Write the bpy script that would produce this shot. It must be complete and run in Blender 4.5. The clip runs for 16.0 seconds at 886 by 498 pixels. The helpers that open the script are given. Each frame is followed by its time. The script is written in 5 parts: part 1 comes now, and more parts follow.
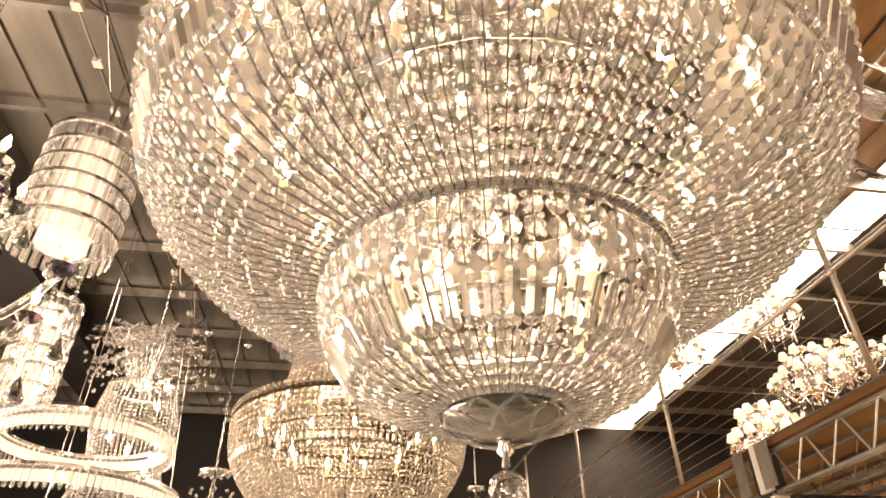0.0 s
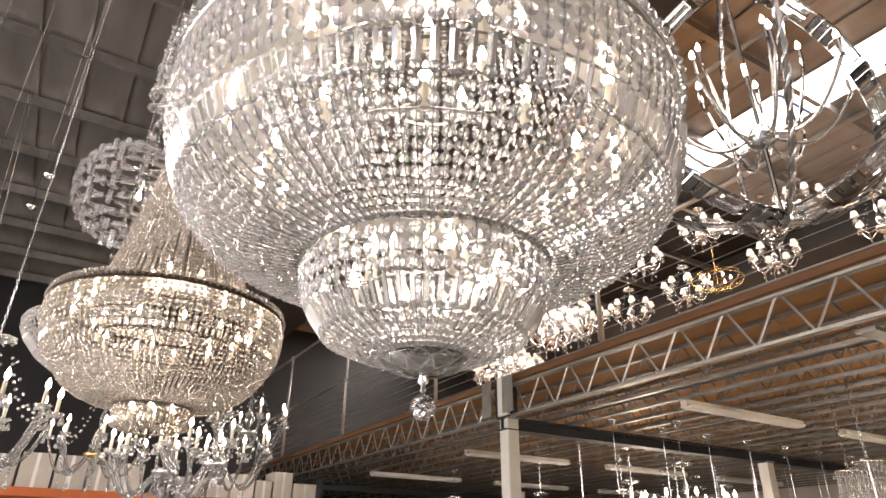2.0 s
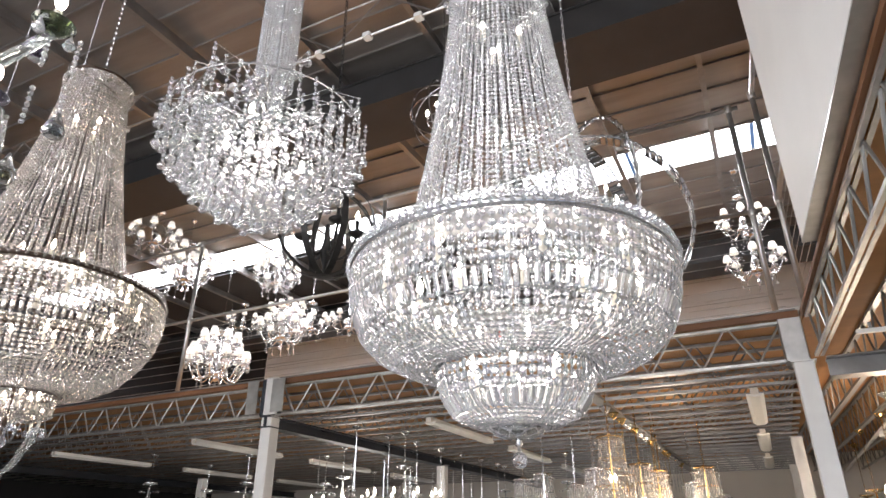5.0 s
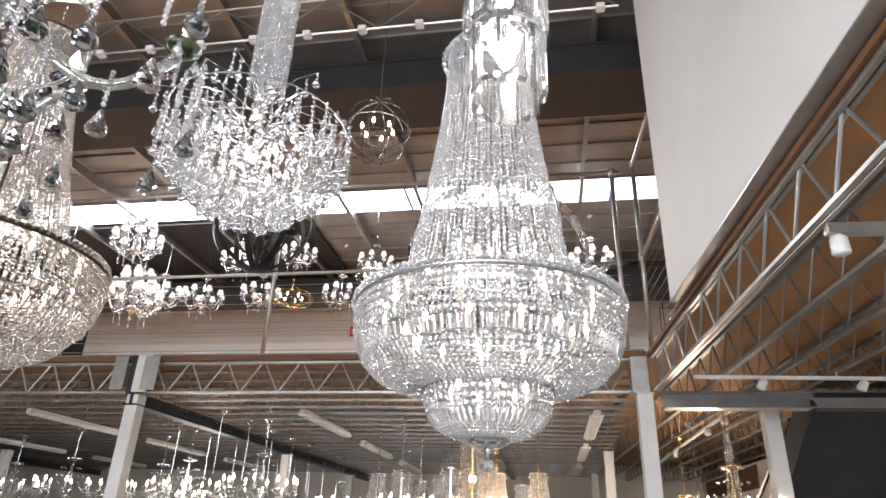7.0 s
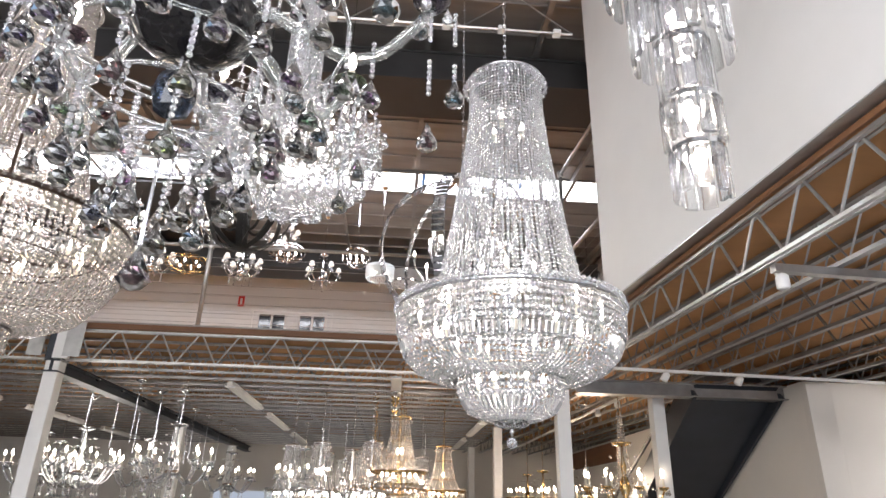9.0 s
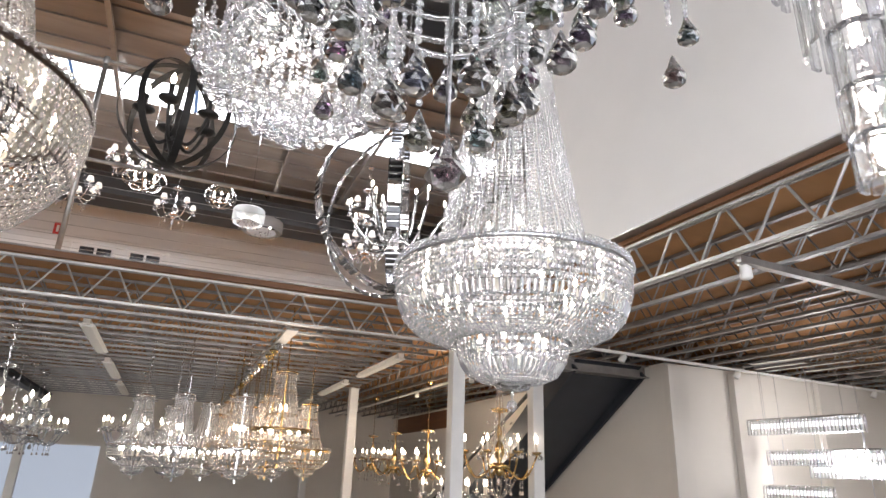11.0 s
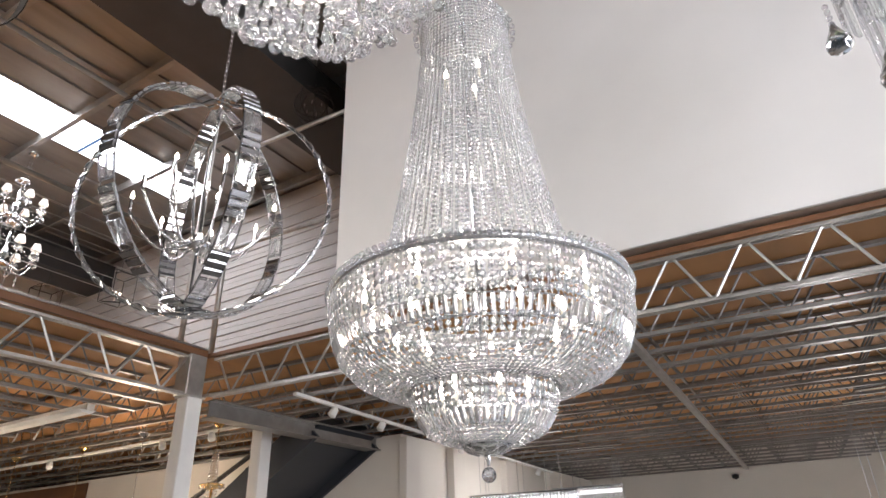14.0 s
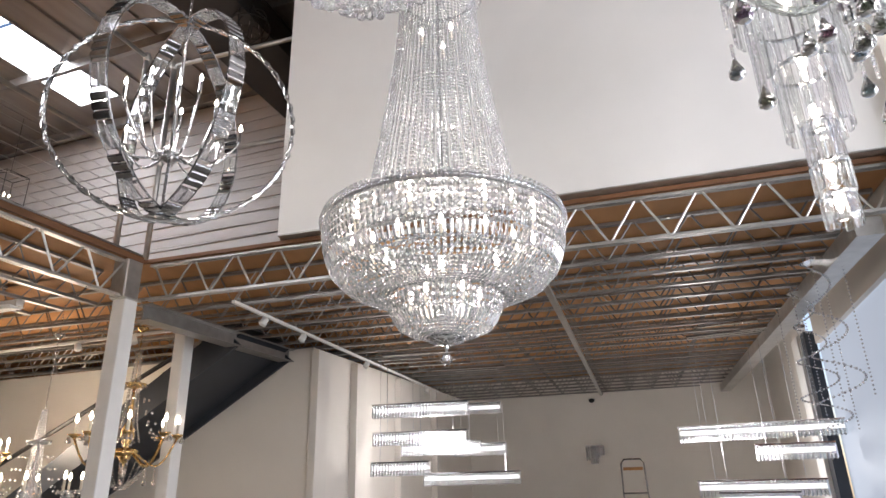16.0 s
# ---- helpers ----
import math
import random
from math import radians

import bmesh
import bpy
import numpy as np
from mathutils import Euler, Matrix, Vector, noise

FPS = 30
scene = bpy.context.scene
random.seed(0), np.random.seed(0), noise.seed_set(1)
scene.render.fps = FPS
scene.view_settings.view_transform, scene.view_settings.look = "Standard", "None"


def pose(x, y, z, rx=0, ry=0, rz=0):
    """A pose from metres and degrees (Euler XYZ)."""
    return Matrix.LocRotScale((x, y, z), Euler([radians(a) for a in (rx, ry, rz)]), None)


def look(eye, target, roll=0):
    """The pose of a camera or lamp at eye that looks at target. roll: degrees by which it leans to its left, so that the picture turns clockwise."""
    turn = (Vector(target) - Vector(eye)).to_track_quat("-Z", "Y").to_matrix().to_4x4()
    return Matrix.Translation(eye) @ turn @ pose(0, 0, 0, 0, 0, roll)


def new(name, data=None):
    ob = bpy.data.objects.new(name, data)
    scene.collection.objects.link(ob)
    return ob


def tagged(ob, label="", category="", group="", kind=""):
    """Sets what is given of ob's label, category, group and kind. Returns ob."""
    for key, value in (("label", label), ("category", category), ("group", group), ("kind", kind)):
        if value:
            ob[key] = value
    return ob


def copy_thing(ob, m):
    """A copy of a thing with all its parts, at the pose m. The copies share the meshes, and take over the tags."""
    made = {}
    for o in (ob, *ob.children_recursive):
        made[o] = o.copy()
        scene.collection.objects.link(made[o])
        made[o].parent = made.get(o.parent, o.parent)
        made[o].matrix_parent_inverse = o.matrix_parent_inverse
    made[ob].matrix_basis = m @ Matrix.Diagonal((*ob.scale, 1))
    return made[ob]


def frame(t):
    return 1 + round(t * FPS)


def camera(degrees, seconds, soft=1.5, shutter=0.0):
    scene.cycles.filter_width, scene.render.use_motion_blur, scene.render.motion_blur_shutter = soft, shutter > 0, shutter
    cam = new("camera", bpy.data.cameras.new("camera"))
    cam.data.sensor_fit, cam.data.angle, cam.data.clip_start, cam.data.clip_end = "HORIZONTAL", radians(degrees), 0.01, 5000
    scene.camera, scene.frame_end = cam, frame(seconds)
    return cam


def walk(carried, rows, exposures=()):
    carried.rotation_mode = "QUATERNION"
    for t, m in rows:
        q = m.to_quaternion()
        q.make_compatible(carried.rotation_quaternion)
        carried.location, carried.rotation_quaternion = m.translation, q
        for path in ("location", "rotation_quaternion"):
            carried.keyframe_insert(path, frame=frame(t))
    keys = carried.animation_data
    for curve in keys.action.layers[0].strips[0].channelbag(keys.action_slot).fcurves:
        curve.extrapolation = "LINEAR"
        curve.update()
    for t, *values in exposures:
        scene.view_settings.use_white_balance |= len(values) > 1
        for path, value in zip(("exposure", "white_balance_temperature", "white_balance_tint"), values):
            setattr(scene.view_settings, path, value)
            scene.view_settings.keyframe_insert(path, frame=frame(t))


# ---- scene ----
cam = camera(70.3, 16.0)
PATH = [
    (0, (0.168, -0.339, 1.742), (0.437, 1.29, 2.871), -1.0),
    (0.5, (0.013, -0.413, 1.687), (0.53, 1.233, 2.698), -1.1),
    (1, (-0.059, -0.463, 1.672), (0.657, 1.155, 2.605), -0.2),
    (1.5, (-0.167, -0.549, 1.666), (0.682, 1.026, 2.559), 0.6),
    (2, (-0.362, -0.69, 1.655), (0.575, 0.843, 2.535), 0.5),
    (2.5, (-0.662, -0.693, 1.661), (0.38, 0.78, 2.523), 0.8),
    (3, (-1.029, -0.632, 1.661), (0.158, 0.735, 2.511), -0.5),
    (3.5, (-1.317, -0.626, 1.668), (0.021, 0.595, 2.516), -1.3),
    (4, (-1.58, -0.595, 1.664), (-0.126, 0.485, 2.511), -1.0),
    (4.5, (-1.859, -0.437, 1.686), (-0.319, 0.521, 2.528), -0.4),
    (5, (-2.158, -0.202, 1.693), (-0.532, 0.6, 2.537), -0.1),
    (5.2, (-2.258, -0.142, 1.681), (-0.593, 0.579, 2.522), -0.1),
    (7.3, (-3.047, 0.524, 1.665), (-1.247, 0.788, 2.495), 2.1),
    (7.5, (-3.122, 0.604, 1.665), (-1.317, 0.831, 2.495), 2.0),
    (8, (-3.32, 0.816, 1.634), (-1.506, 0.935, 2.466), 1.6),
    (8.5, (-3.49, 1.096, 1.622), (-1.656, 1.11, 2.421), 2.0),
    (9, (-3.547, 1.463, 1.606), (-1.705, 1.334, 2.374), 1.4),
    (9.2, (-3.566, 1.629, 1.6), (-1.729, 1.429, 2.365), 1.2),
    (11.3, (-2.756, 2.709, 1.571), (-1.047, 1.924, 2.25), 2.0),
    (11.5, (-2.586, 2.781, 1.562), (-0.906, 1.938, 2.244), 1.7),
    (12, (-2.204, 2.92, 1.584), (-0.624, 1.917, 2.289), 1.3),
    (12.5, (-1.824, 3.045, 1.604), (-0.428, 1.817, 2.34), -0.7),
    (13, (-1.499, 3.19, 1.636), (-0.292, 1.796, 2.409), -2.5),
    (13.5, (-1.188, 3.249, 1.623), (-0.13, 1.771, 2.458), -1.9),
    (14, (-0.93, 3.366, 1.65), (-0.011, 1.832, 2.545), -1.8),
    (14.5, (-0.714, 3.623, 1.624), (0.08, 2.035, 2.545), -2.7),
    (15, (-0.618, 3.863, 1.56), (0.066, 2.221, 2.474), -2.8),
    (15.5, (-0.728, 4.056, 1.474), (-0.081, 2.354, 2.301), -1.9),
    (16, (-0.766, 4.184, 1.317), (-0.143, 2.417, 2.018), -1.5),
]
EXPO = [(0.0, 0.34, 12300, 25), (0.9, 0.34, 12000, 25), (1.5, 0.26, 9700, 25), (1.8, 0.22, 8300, 21), (2.1, 0.15, 7100, 17), (2.6, 0.12, 6650, 15), (3.1, 0.13, 6300, 14), (16.0, 0.13, 6350, 15)]
walk(cam, [(t, look(e, g, r)) for t, e, g, r in PATH], EXPO)

# ---- light ----
world = bpy.data.worlds.new("sky")
scene.world = world
world.use_nodes = True
wn = world.node_tree
sky = wn.nodes.new("ShaderNodeTexSky")
sky.sky_type = 'NISHITA'
sky.sun_disc = False
sky.sun_elevation, sky.sun_rotation = radians(50), radians(200)
wn.links.new(sky.outputs[0], wn.nodes["Background"].inputs[0])
wn.nodes["Background"].inputs[1].default_value = 0.12

sun = new("sun", bpy.data.lights.new("sun", 'SUN'))
sun.data.energy, sun.data.angle, sun.data.color = 2.5, radians(0.5), (1, 0.95, 0.88)
sun.matrix_world = look((0, 0, 0), (0.15, 0.5, -0.8))


def area_lamp(name, eye, target, sx, sy, watts, col=(1, 1, 1)):
    d = bpy.data.lights.new(name, 'AREA')
    d.shape, d.size, d.size_y, d.energy, d.color = 'RECTANGLE', sx, sy, watts, col
    o = new(name, d)
    o.matrix_world = look(eye, target)
    return o


def point_lamp(name, at, watts, radius, col=(1, 0.93, 0.82)):
    d = bpy.data.lights.new(name, 'POINT')
    d.energy, d.shadow_soft_size, d.color = watts, radius, col
    o = new(name, d)
    o.location = at
    return o


# daylight in the roof light and in the glazed front
area_lamp("skylight_lamp", (8.47, 7.4, 8.12), (8.47, 7.4, 0), 0.9, 20, 800, (0.95, 0.98, 1))
area_lamp("front_window_lamp", (-8.9, 3.0, 3.0), (0, 3, 4.4), 13, 4.6, 1300, (0.97, 0.98, 1))

# ---- materials ----
def mat(name, col, rough=0.5, metal=0.0, grain=0.0, scale=8.0, bump=0.0, streak=None, rnd=0.0, spec=0.5, col2=None):
    m = bpy.data.materials.new(name)
    m.use_nodes = True
    nt = m.node_tree
    b = nt.nodes["Principled BSDF"]
    b.inputs["Base Color"].default_value = (*col, 1)
    b.inputs["Roughness"].default_value = rough
    b.inputs["Metallic"].default_value = metal
    b.inputs["Specular IOR Level"].default_value = spec
    if grain or bump or rnd:
        tc = nt.nodes.new("ShaderNodeTexCoord")
        mp = nt.nodes.new("ShaderNodeMapping")
        nt.links.new(tc.outputs["Object"], mp.inputs[0])
        if streak:
            mp.inputs["Scale"].default_value = streak
        n1 = nt.nodes.new("ShaderNodeTexNoise")
        n1.inputs["Scale"].default_value, n1.inputs["Detail"].default_value = scale, 6
        n2 = nt.nodes.new("ShaderNodeTexNoise")
        n2.inputs["Scale"].default_value, n2.inputs["Detail"].default_value = scale * 0.13, 3
        for n in (n1, n2):
            nt.links.new(mp.outputs[0], n.inputs["Vector"])
        mx = nt.nodes.new("ShaderNodeMath")
        mx.operation = 'ADD'
        nt.links.new(n1.outputs[0], mx.inputs[0])
        nt.links.new(n2.outputs[0], mx.inputs[1])
        rp = nt.nodes.new("ShaderNodeMapRange")
        rp.inputs[1].default_value, rp.inputs[2].default_value = 0.65, 1.35
        nt.links.new(mx.outputs[0], rp.inputs[0])
        mc = nt.nodes.new("ShaderNodeMix")
        mc.data_type = 'RGBA'
        c2 = col2 or tuple(min(1, c * (1 + grain)) for c in col)
        mc.inputs[6].default_value = (*[c * (1 - grain) for c in col], 1)
        mc.inputs[7].default_value = (*c2, 1)
        nt.links.new(rp.outputs[0], mc.inputs[0])
        last = mc.outputs[2]
        if rnd:
            oi = nt.nodes.new("ShaderNodeObjectInfo")
            r2 = nt.nodes.new("ShaderNodeMapRange")
            r2.inputs[3].default_value, r2.inputs[4].default_value = 1 - rnd, 1 + rnd
            nt.links.new(oi.outputs["Random"], r2.inputs[0])
            hs = nt.nodes.new("ShaderNodeHueSaturation")
            nt.links.new(r2.outputs[0], hs.inputs["Value"])
            nt.links.new(last, hs.inputs["Color"])
            last = hs.outputs[0]
        nt.links.new(last, b.inputs["Base Color"])
        rr = nt.nodes.new("ShaderNodeMapRange")
        rr.inputs[3].default_value, rr.inputs[4].default_value = max(0.02, rough - 0.08), min(1, rough + 0.08)
        nt.links.new(n1.outputs[0], rr.inputs[0])
        nt.links.new(rr.outputs[0], b.inputs["Roughness"])
        if bump:
            bp = nt.nodes.new("ShaderNodeBump")
            bp.inputs["Strength"].default_value, bp.inputs["Distance"].default_value = bump, 0.02
            nt.links.new(n1.outputs[0], bp.inputs["Height"])
            nt.links.new(bp.outputs[0], b.inputs["Normal"])
    return m


def crystal(name, tint, clear=0.3, rough=0.03, ior=1.6, body=0.3, vary=0.25):
    """Cut glass: refraction and sharp gloss, part of the light goes straight through, a little stays in the cut faces. Each piece differs a little."""
    m = bpy.data.materials.new(name)
    m.use_nodes = True
    nt = m.node_tree
    b = nt.nodes["Principled BSDF"]
    b.inputs["Base Color"].default_value = (*tint, 1)
    b.inputs["Roughness"].default_value = rough
    b.inputs["IOR"].default_value = ior
    b.inputs["Transmission Weight"].default_value = 1.0 - body
    tr = nt.nodes.new("ShaderNodeBsdfTransparent")
    tr.inputs[0].default_value = (*[0.25 + 0.75 * c for c in tint], 1)
    mx = nt.nodes.new("ShaderNodeMixShader")
    ge = nt.nodes.new("ShaderNodeNewGeometry")
    oi = nt.nodes.new("ShaderNodeObjectInfo")
    ad = nt.nodes.new("ShaderNodeMath")
    ad.operation = 'ADD'
    fr = nt.nodes.new("ShaderNodeMath")
    fr.operation = 'FRACT'
    nt.links.new(ge.outputs["Random Per Island"], ad.inputs[0])
    nt.links.new(oi.outputs["Random"], ad.inputs[1])
    nt.links.new(ad.outputs[0], fr.inputs[0])
    mr = nt.nodes.new("ShaderNodeMapRange")
    mr.inputs[3].default_value, mr.inputs[4].default_value = max(0, clear - vary), min(1, clear + vary)
    nt.links.new(fr.outputs[0], mr.inputs[0])
    nt.links.new(mr.outputs[0], mx.inputs[0])
    # faint spectral fire, painted into the base colour as a random tint per piece
    wn_ = nt.nodes.new("ShaderNodeTexWhiteNoise")
    wn_.noise_dimensions = '1D'
    nt.links.new(fr.outputs[0], wn_.inputs["W"])
    mc = nt.nodes.new("ShaderNodeMix")
    mc.data_type = 'RGBA'
    mc.inputs[0].default_value = 0.07
    mc.inputs[6].default_value = (*tint, 1)
    nt.links.new(wn_.outputs["Color"], mc.inputs[7])
    nt.links.new(mc.outputs[2], b.inputs["Base Color"])
    nt.links.new(b.outputs[0], mx.inputs[1])
    nt.links.new(tr.outputs[0], mx.inputs[2])
    nt.links.new(mx.outputs[0], nt.nodes["Material Output"].inputs[0])
    return m


def glow(name, col, strength):
    m = bpy.data.materials.new(name)
    m.use_nodes = True
    b = m.node_tree.nodes["Principled BSDF"]
    b.inputs["Base Color"].default_value = (*[0.35 * c for c in col], 1)
    b.inputs["Emission Color"].default_value = (*col, 1)
    b.inputs["Emission Strength"].default_value = strength
    return m


M = dict(
    crystal=crystal("clear_crystal", (0.97, 0.98, 1.0), 0.14, 0.015, 1.6, 0.24, 0.12),
    crystal_gold=crystal("champagne_crystal", (1.0, 0.95, 0.9), 0.18, 0.02, 1.6, 0.24, 0.16),
    smoke=crystal("smoky_crystal", (0.035, 0.03, 0.032), 0.1, 0.02, 1.55, 0.05, 0.08),
    smokebowl=mat("smoked_bowl_glass", (0.012, 0.011, 0.012), 0.08, 0.0, 0.3, 20),
    openprism=crystal("open_prism_crystal", (0.97, 0.98, 1.0), 0.5, 0.02, 1.5, 0.25, 0.2),
    prismglass=crystal("prism_crystal", (0.96, 0.98, 1.0), 0.25, 0.02, 1.55, 0.12, 0.15),
    ballglass=crystal("ball_crystal", (0.97, 0.98, 1.0), 0.2, 0.01, 1.52, 0.05, 0.08),
    cutbowl=crystal("cut_bowl_glass", (0.7, 0.72, 0.72), 0.2, 0.03, 1.5, 0.03, 0.05),
    rodglass=crystal("rod_crystal", (0.97, 0.98, 0.99), 0.45, 0.01, 1.5, 0.05, 0.2),
    glassarm=crystal("glass_arm", (0.9, 0.92, 0.94), 0.3, 0.03, 1.5, 0.08),
    chrome=mat("chrome", (0.75, 0.76, 0.78), 0.12, 1.0, 0.1, 30),
    darkchrome=mat("tarnished_chrome", (0.32, 0.32, 0.33), 0.25, 1.0, 0.25, 25),
    gold=mat("polished_brass", (0.62, 0.43, 0.19), 0.25, 1.0, 0.15, 30),
    bronze=mat("bronze_band", (0.05, 0.03, 0.02), 0.4, 0.4, 0.3, 20),
    iron=mat("black_iron", (0.025, 0.024, 0.023), 0.5, 0.4, 0.3, 20),
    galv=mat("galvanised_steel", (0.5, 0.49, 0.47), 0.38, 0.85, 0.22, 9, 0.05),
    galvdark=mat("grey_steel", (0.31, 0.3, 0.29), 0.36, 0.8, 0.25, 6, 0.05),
    ply=mat("particle_board", (0.42, 0.205, 0.075), 0.7, 0, 0.22, 5, 0.05, (1, 0.25, 1)),
    edgeboard=mat("stained_edge_board", (0.17, 0.075, 0.032), 0.6, 0, 0.3, 6, 0.05, (0.3, 0.3, 3)),
    mirrorglass=mat("mirrored_crystal", (0.42, 0.43, 0.45), 0.05, 1.0, 0.12, 14),
    plaster=mat("white_plaster", (0.78, 0.77, 0.75), 0.75, 0, 0.035, 2.2, 0.02),
    plaster2=mat("cream_paint", (0.72, 0.68, 0.62), 0.75, 0, 0.05, 1.6, 0.03),
    white=mat("white_paint", (0.78, 0.77, 0.74), 0.45, 0, 0.05, 7, 0.02),
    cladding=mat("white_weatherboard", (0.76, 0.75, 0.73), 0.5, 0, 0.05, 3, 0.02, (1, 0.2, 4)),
    # the white weatherboard again, greyed to carry the shade by the upper stair
    shadedboard=mat("shaded_weatherboard", (0.44, 0.43, 0.42), 0.5, 0, 0.07, 3, 0.02, (1, 0.2, 4)),
    foil=mat("roof_foil", (0.3, 0.28, 0.262), 0.34, 0.65, 0.35, 2.2, 0.35, (1.5, 0.25, 1)),
    steelbeam=mat("painted_steel_beam", (0.035, 0.034, 0.034), 0.55, 0.1, 0.3, 3),
    black=mat("black_board", (0.018, 0.018, 0.02), 0.7, 0, 0.3, 2),
    stairdark=mat("dark_blue_steel", (0.035, 0.04, 0.05), 0.45, 0.2, 0.3, 3),
    concrete=mat("polished_concrete", (0.3, 0.29, 0.27), 0.3, 0, 0.2, 2.5, 0.03),
    orange=mat("orange_rack", (0.5, 0.12, 0.03), 0.5, 0, 0.15, 6),
    card=mat("white_carton", (0.55, 0.5, 0.44), 0.8, 0, 0.12, 6, rnd=0.25),
    red=mat("red_sign", (0.6, 0.04, 0.03), 0.5, 0, 0.05, 8),
    windowglass=mat("dark_window_glass", (0.02, 0.022, 0.025), 0.06, 0, 0.1, 1),
    skylight=glow("translucent_roof_sheet", (0.97, 0.98, 1.0), 6.0),
    daylight=glow("daylight_backdrop", (0.72, 0.82, 0.95), 0.45),
    bulb=glow("lit_bulb", (1.0, 0.9, 0.74), 32.0),
    warmbulb=glow("warm_lit_bulb", (1.0, 0.82, 0.6), 20.0),
    led=glow("led_strip", (1.0, 0.97, 0.93), 1.5),
    # for the ring lights' led band and the added glow inside the drums
    softglow=glow("soft_white_glow", (1.0, 0.97, 0.93), 0.9),
    shade=glow("lit_fabric_shade", (1.0, 0.95, 0.86), 0.7),
    candle=mat("ivory_candle", (0.75, 0.7, 0.6), 0.5, 0, 0.05, 20),
    frost=crystal("frosted_glass", (0.92, 0.93, 0.93), 0.3, 0.35, 1.45, 0.35),
)


# ---- mesh kit ----
class Kit:
    """Gathers vertices and faces of one part."""

    def __init__(self):
        self.v, self.f = [], []

    def add(self, vs, fs):
        o = len(self.v)
        self.v += [tuple(p) for p in vs]
        self.f += [tuple(i + o for i in f) for f in fs]
        return self

    def box(self, x0, y0, z0, x1, y1, z1, b=0.0):
        if b:
            xs, ys = (x0, x0 + b, x1 - b, x1), (y0, y0 + b, y1 - b, y1)
            ring = [(xs[1], ys[0]), (xs[2], ys[0]), (xs[3], ys[1]), (xs[3], ys[2]), (xs[2], ys[3]), (xs[1], ys[3]), (xs[0], ys[2]), (xs[0], ys[1])]
            vs = [(x, y, z0) for x, y in ring] + [(x, y, z1) for x, y in ring]
            fs = [tuple(range(7, -1, -1)), tuple(range(8, 16))] + [(i, (i + 1) % 8, (i + 1) % 8 + 8, i + 8) for i in range(8)]
            return self.add(vs, fs)
        vs = [(x, y, z) for z in (z0, z1) for y in (y0, y1) for x in (x0, x1)]
        return self.add(vs, [(0, 2, 3, 1), (4, 5, 7, 6), (0, 1, 5, 4), (2, 6, 7, 3), (0, 4, 6, 2), (1, 3, 7, 5)])

    def tube(self, pts, r, n=6, closed=False):
        pts = [Vector(p) for p in pts]
        k = len(pts)
        rs = r if isinstance(r, (list, tuple)) else [r] * k
        vs, fs = [], []
        for i, p in enumerate(pts):
            a = pts[(i - 1) % k] if closed or i else p
            c = pts[(i + 1) % k] if closed or i < k - 1 else p
            d = (c - a).normalized()
            u = d.cross(Vector((0, 0, 1)) if abs(d.z) < 0.95 else Vector((1, 0, 0))).normalized()
            w = d.cross(u)
            vs += [p + (u * math.cos(2 * math.pi * j / n) + w * math.sin(2 * math.pi * j / n)) * rs[i] for j in range(n)]
        for i in range(k if closed else k - 1):
            for j in range(n):
                a, b = i * n, ((i + 1) % k) * n
                fs.append((a + j, a + (j + 1) % n, b + (j + 1) % n, b + j))
        if not closed:
            fs += [tuple(range(n - 1, -1, -1)), tuple(range((k - 1) * n, k * n))]
        return self.add(vs, fs)

    def lathe(self, prof, n=24, x=0, y=0):
        vs = [(x + r * math.cos(2 * math.pi * j / n), y + r * math.sin(2 * math.pi * j / n), z) for r, z in prof for j in range(n)]
        fs = [(i * n + j, i * n + (j + 1) % n, (i + 1) * n + (j + 1) % n, (i + 1) * n + j) for i in range(len(prof) - 1) for j in range(n)]
        shut = prof[0] != prof[-1]
        if shut and prof[0][0] > 1e-5:
            fs.append(tuple(range(n - 1, -1, -1)))
        if shut and prof[-1][0] > 1e-5:
            fs.append(tuple((len(prof) - 1) * n + j for j in range(n)))
        return self.add(vs, fs)

    def octagon(self, c, out, up, a, b, n=8):
        """A flat cut crystal: n-sided, radius a, half thickness b, with a small table on each side."""
        c, out, up = Vector(c), Vector(out).normalized(), Vector(up).normalized()
        s = out.cross(up)
        vs = [c + (up * math.cos(2 * math.pi * j / n) + s * math.sin(2 * math.pi * j / n)) * a for j in range(n)]
        h = n // 2
        for sg in (1, -1):
            vs += [c + out * (b * sg) + (up * math.cos(2 * math.pi * (j + 0.25) / h) + s * math.sin(2 * math.pi * (j + 0.25) / h)) * a * 0.45 for j in range(h)]
        fs = [tuple(range(n, n + h)), tuple(range(n + 2 * h - 1, n + h - 1, -1))]
        for j in range(h):
            p, q, r = 2 * j, (2 * j + 1) % n, (2 * j + 2) % n
            for o, rev in ((n, False), (n + h, True)):
                t = [(p, q, o + j), (q, r, o + (j + 1) % h, o + j)]
                fs += [tuple(reversed(f)) if rev else f for f in t]
        return self.add(vs, fs)

    def gem(self, c, r, n=6, h=1.0):
        """A small faceted ball."""
        x, y, z = c
        rows = [(0.0, -h), (0.8, -0.55 * h), (1.0, 0.1 * h), (0.62, 0.75 * h), (0.0, h)]
        vs = [(x, y, z + rows[0][1] * r)]
        for k, (q, t) in enumerate(rows[1:-1]):
            vs += [(x + q * r * math.cos(2 * math.pi * (j + 0.5 * k) / n), y + q * r * math.sin(2 * math.pi * (j + 0.5 * k) / n), z + t * r) for j in range(n)]
        vs.append((x, y, z + rows[-1][1] * r))
        fs = [(0, 1 + (j + 1) % n, 1 + j) for j in range(n)]
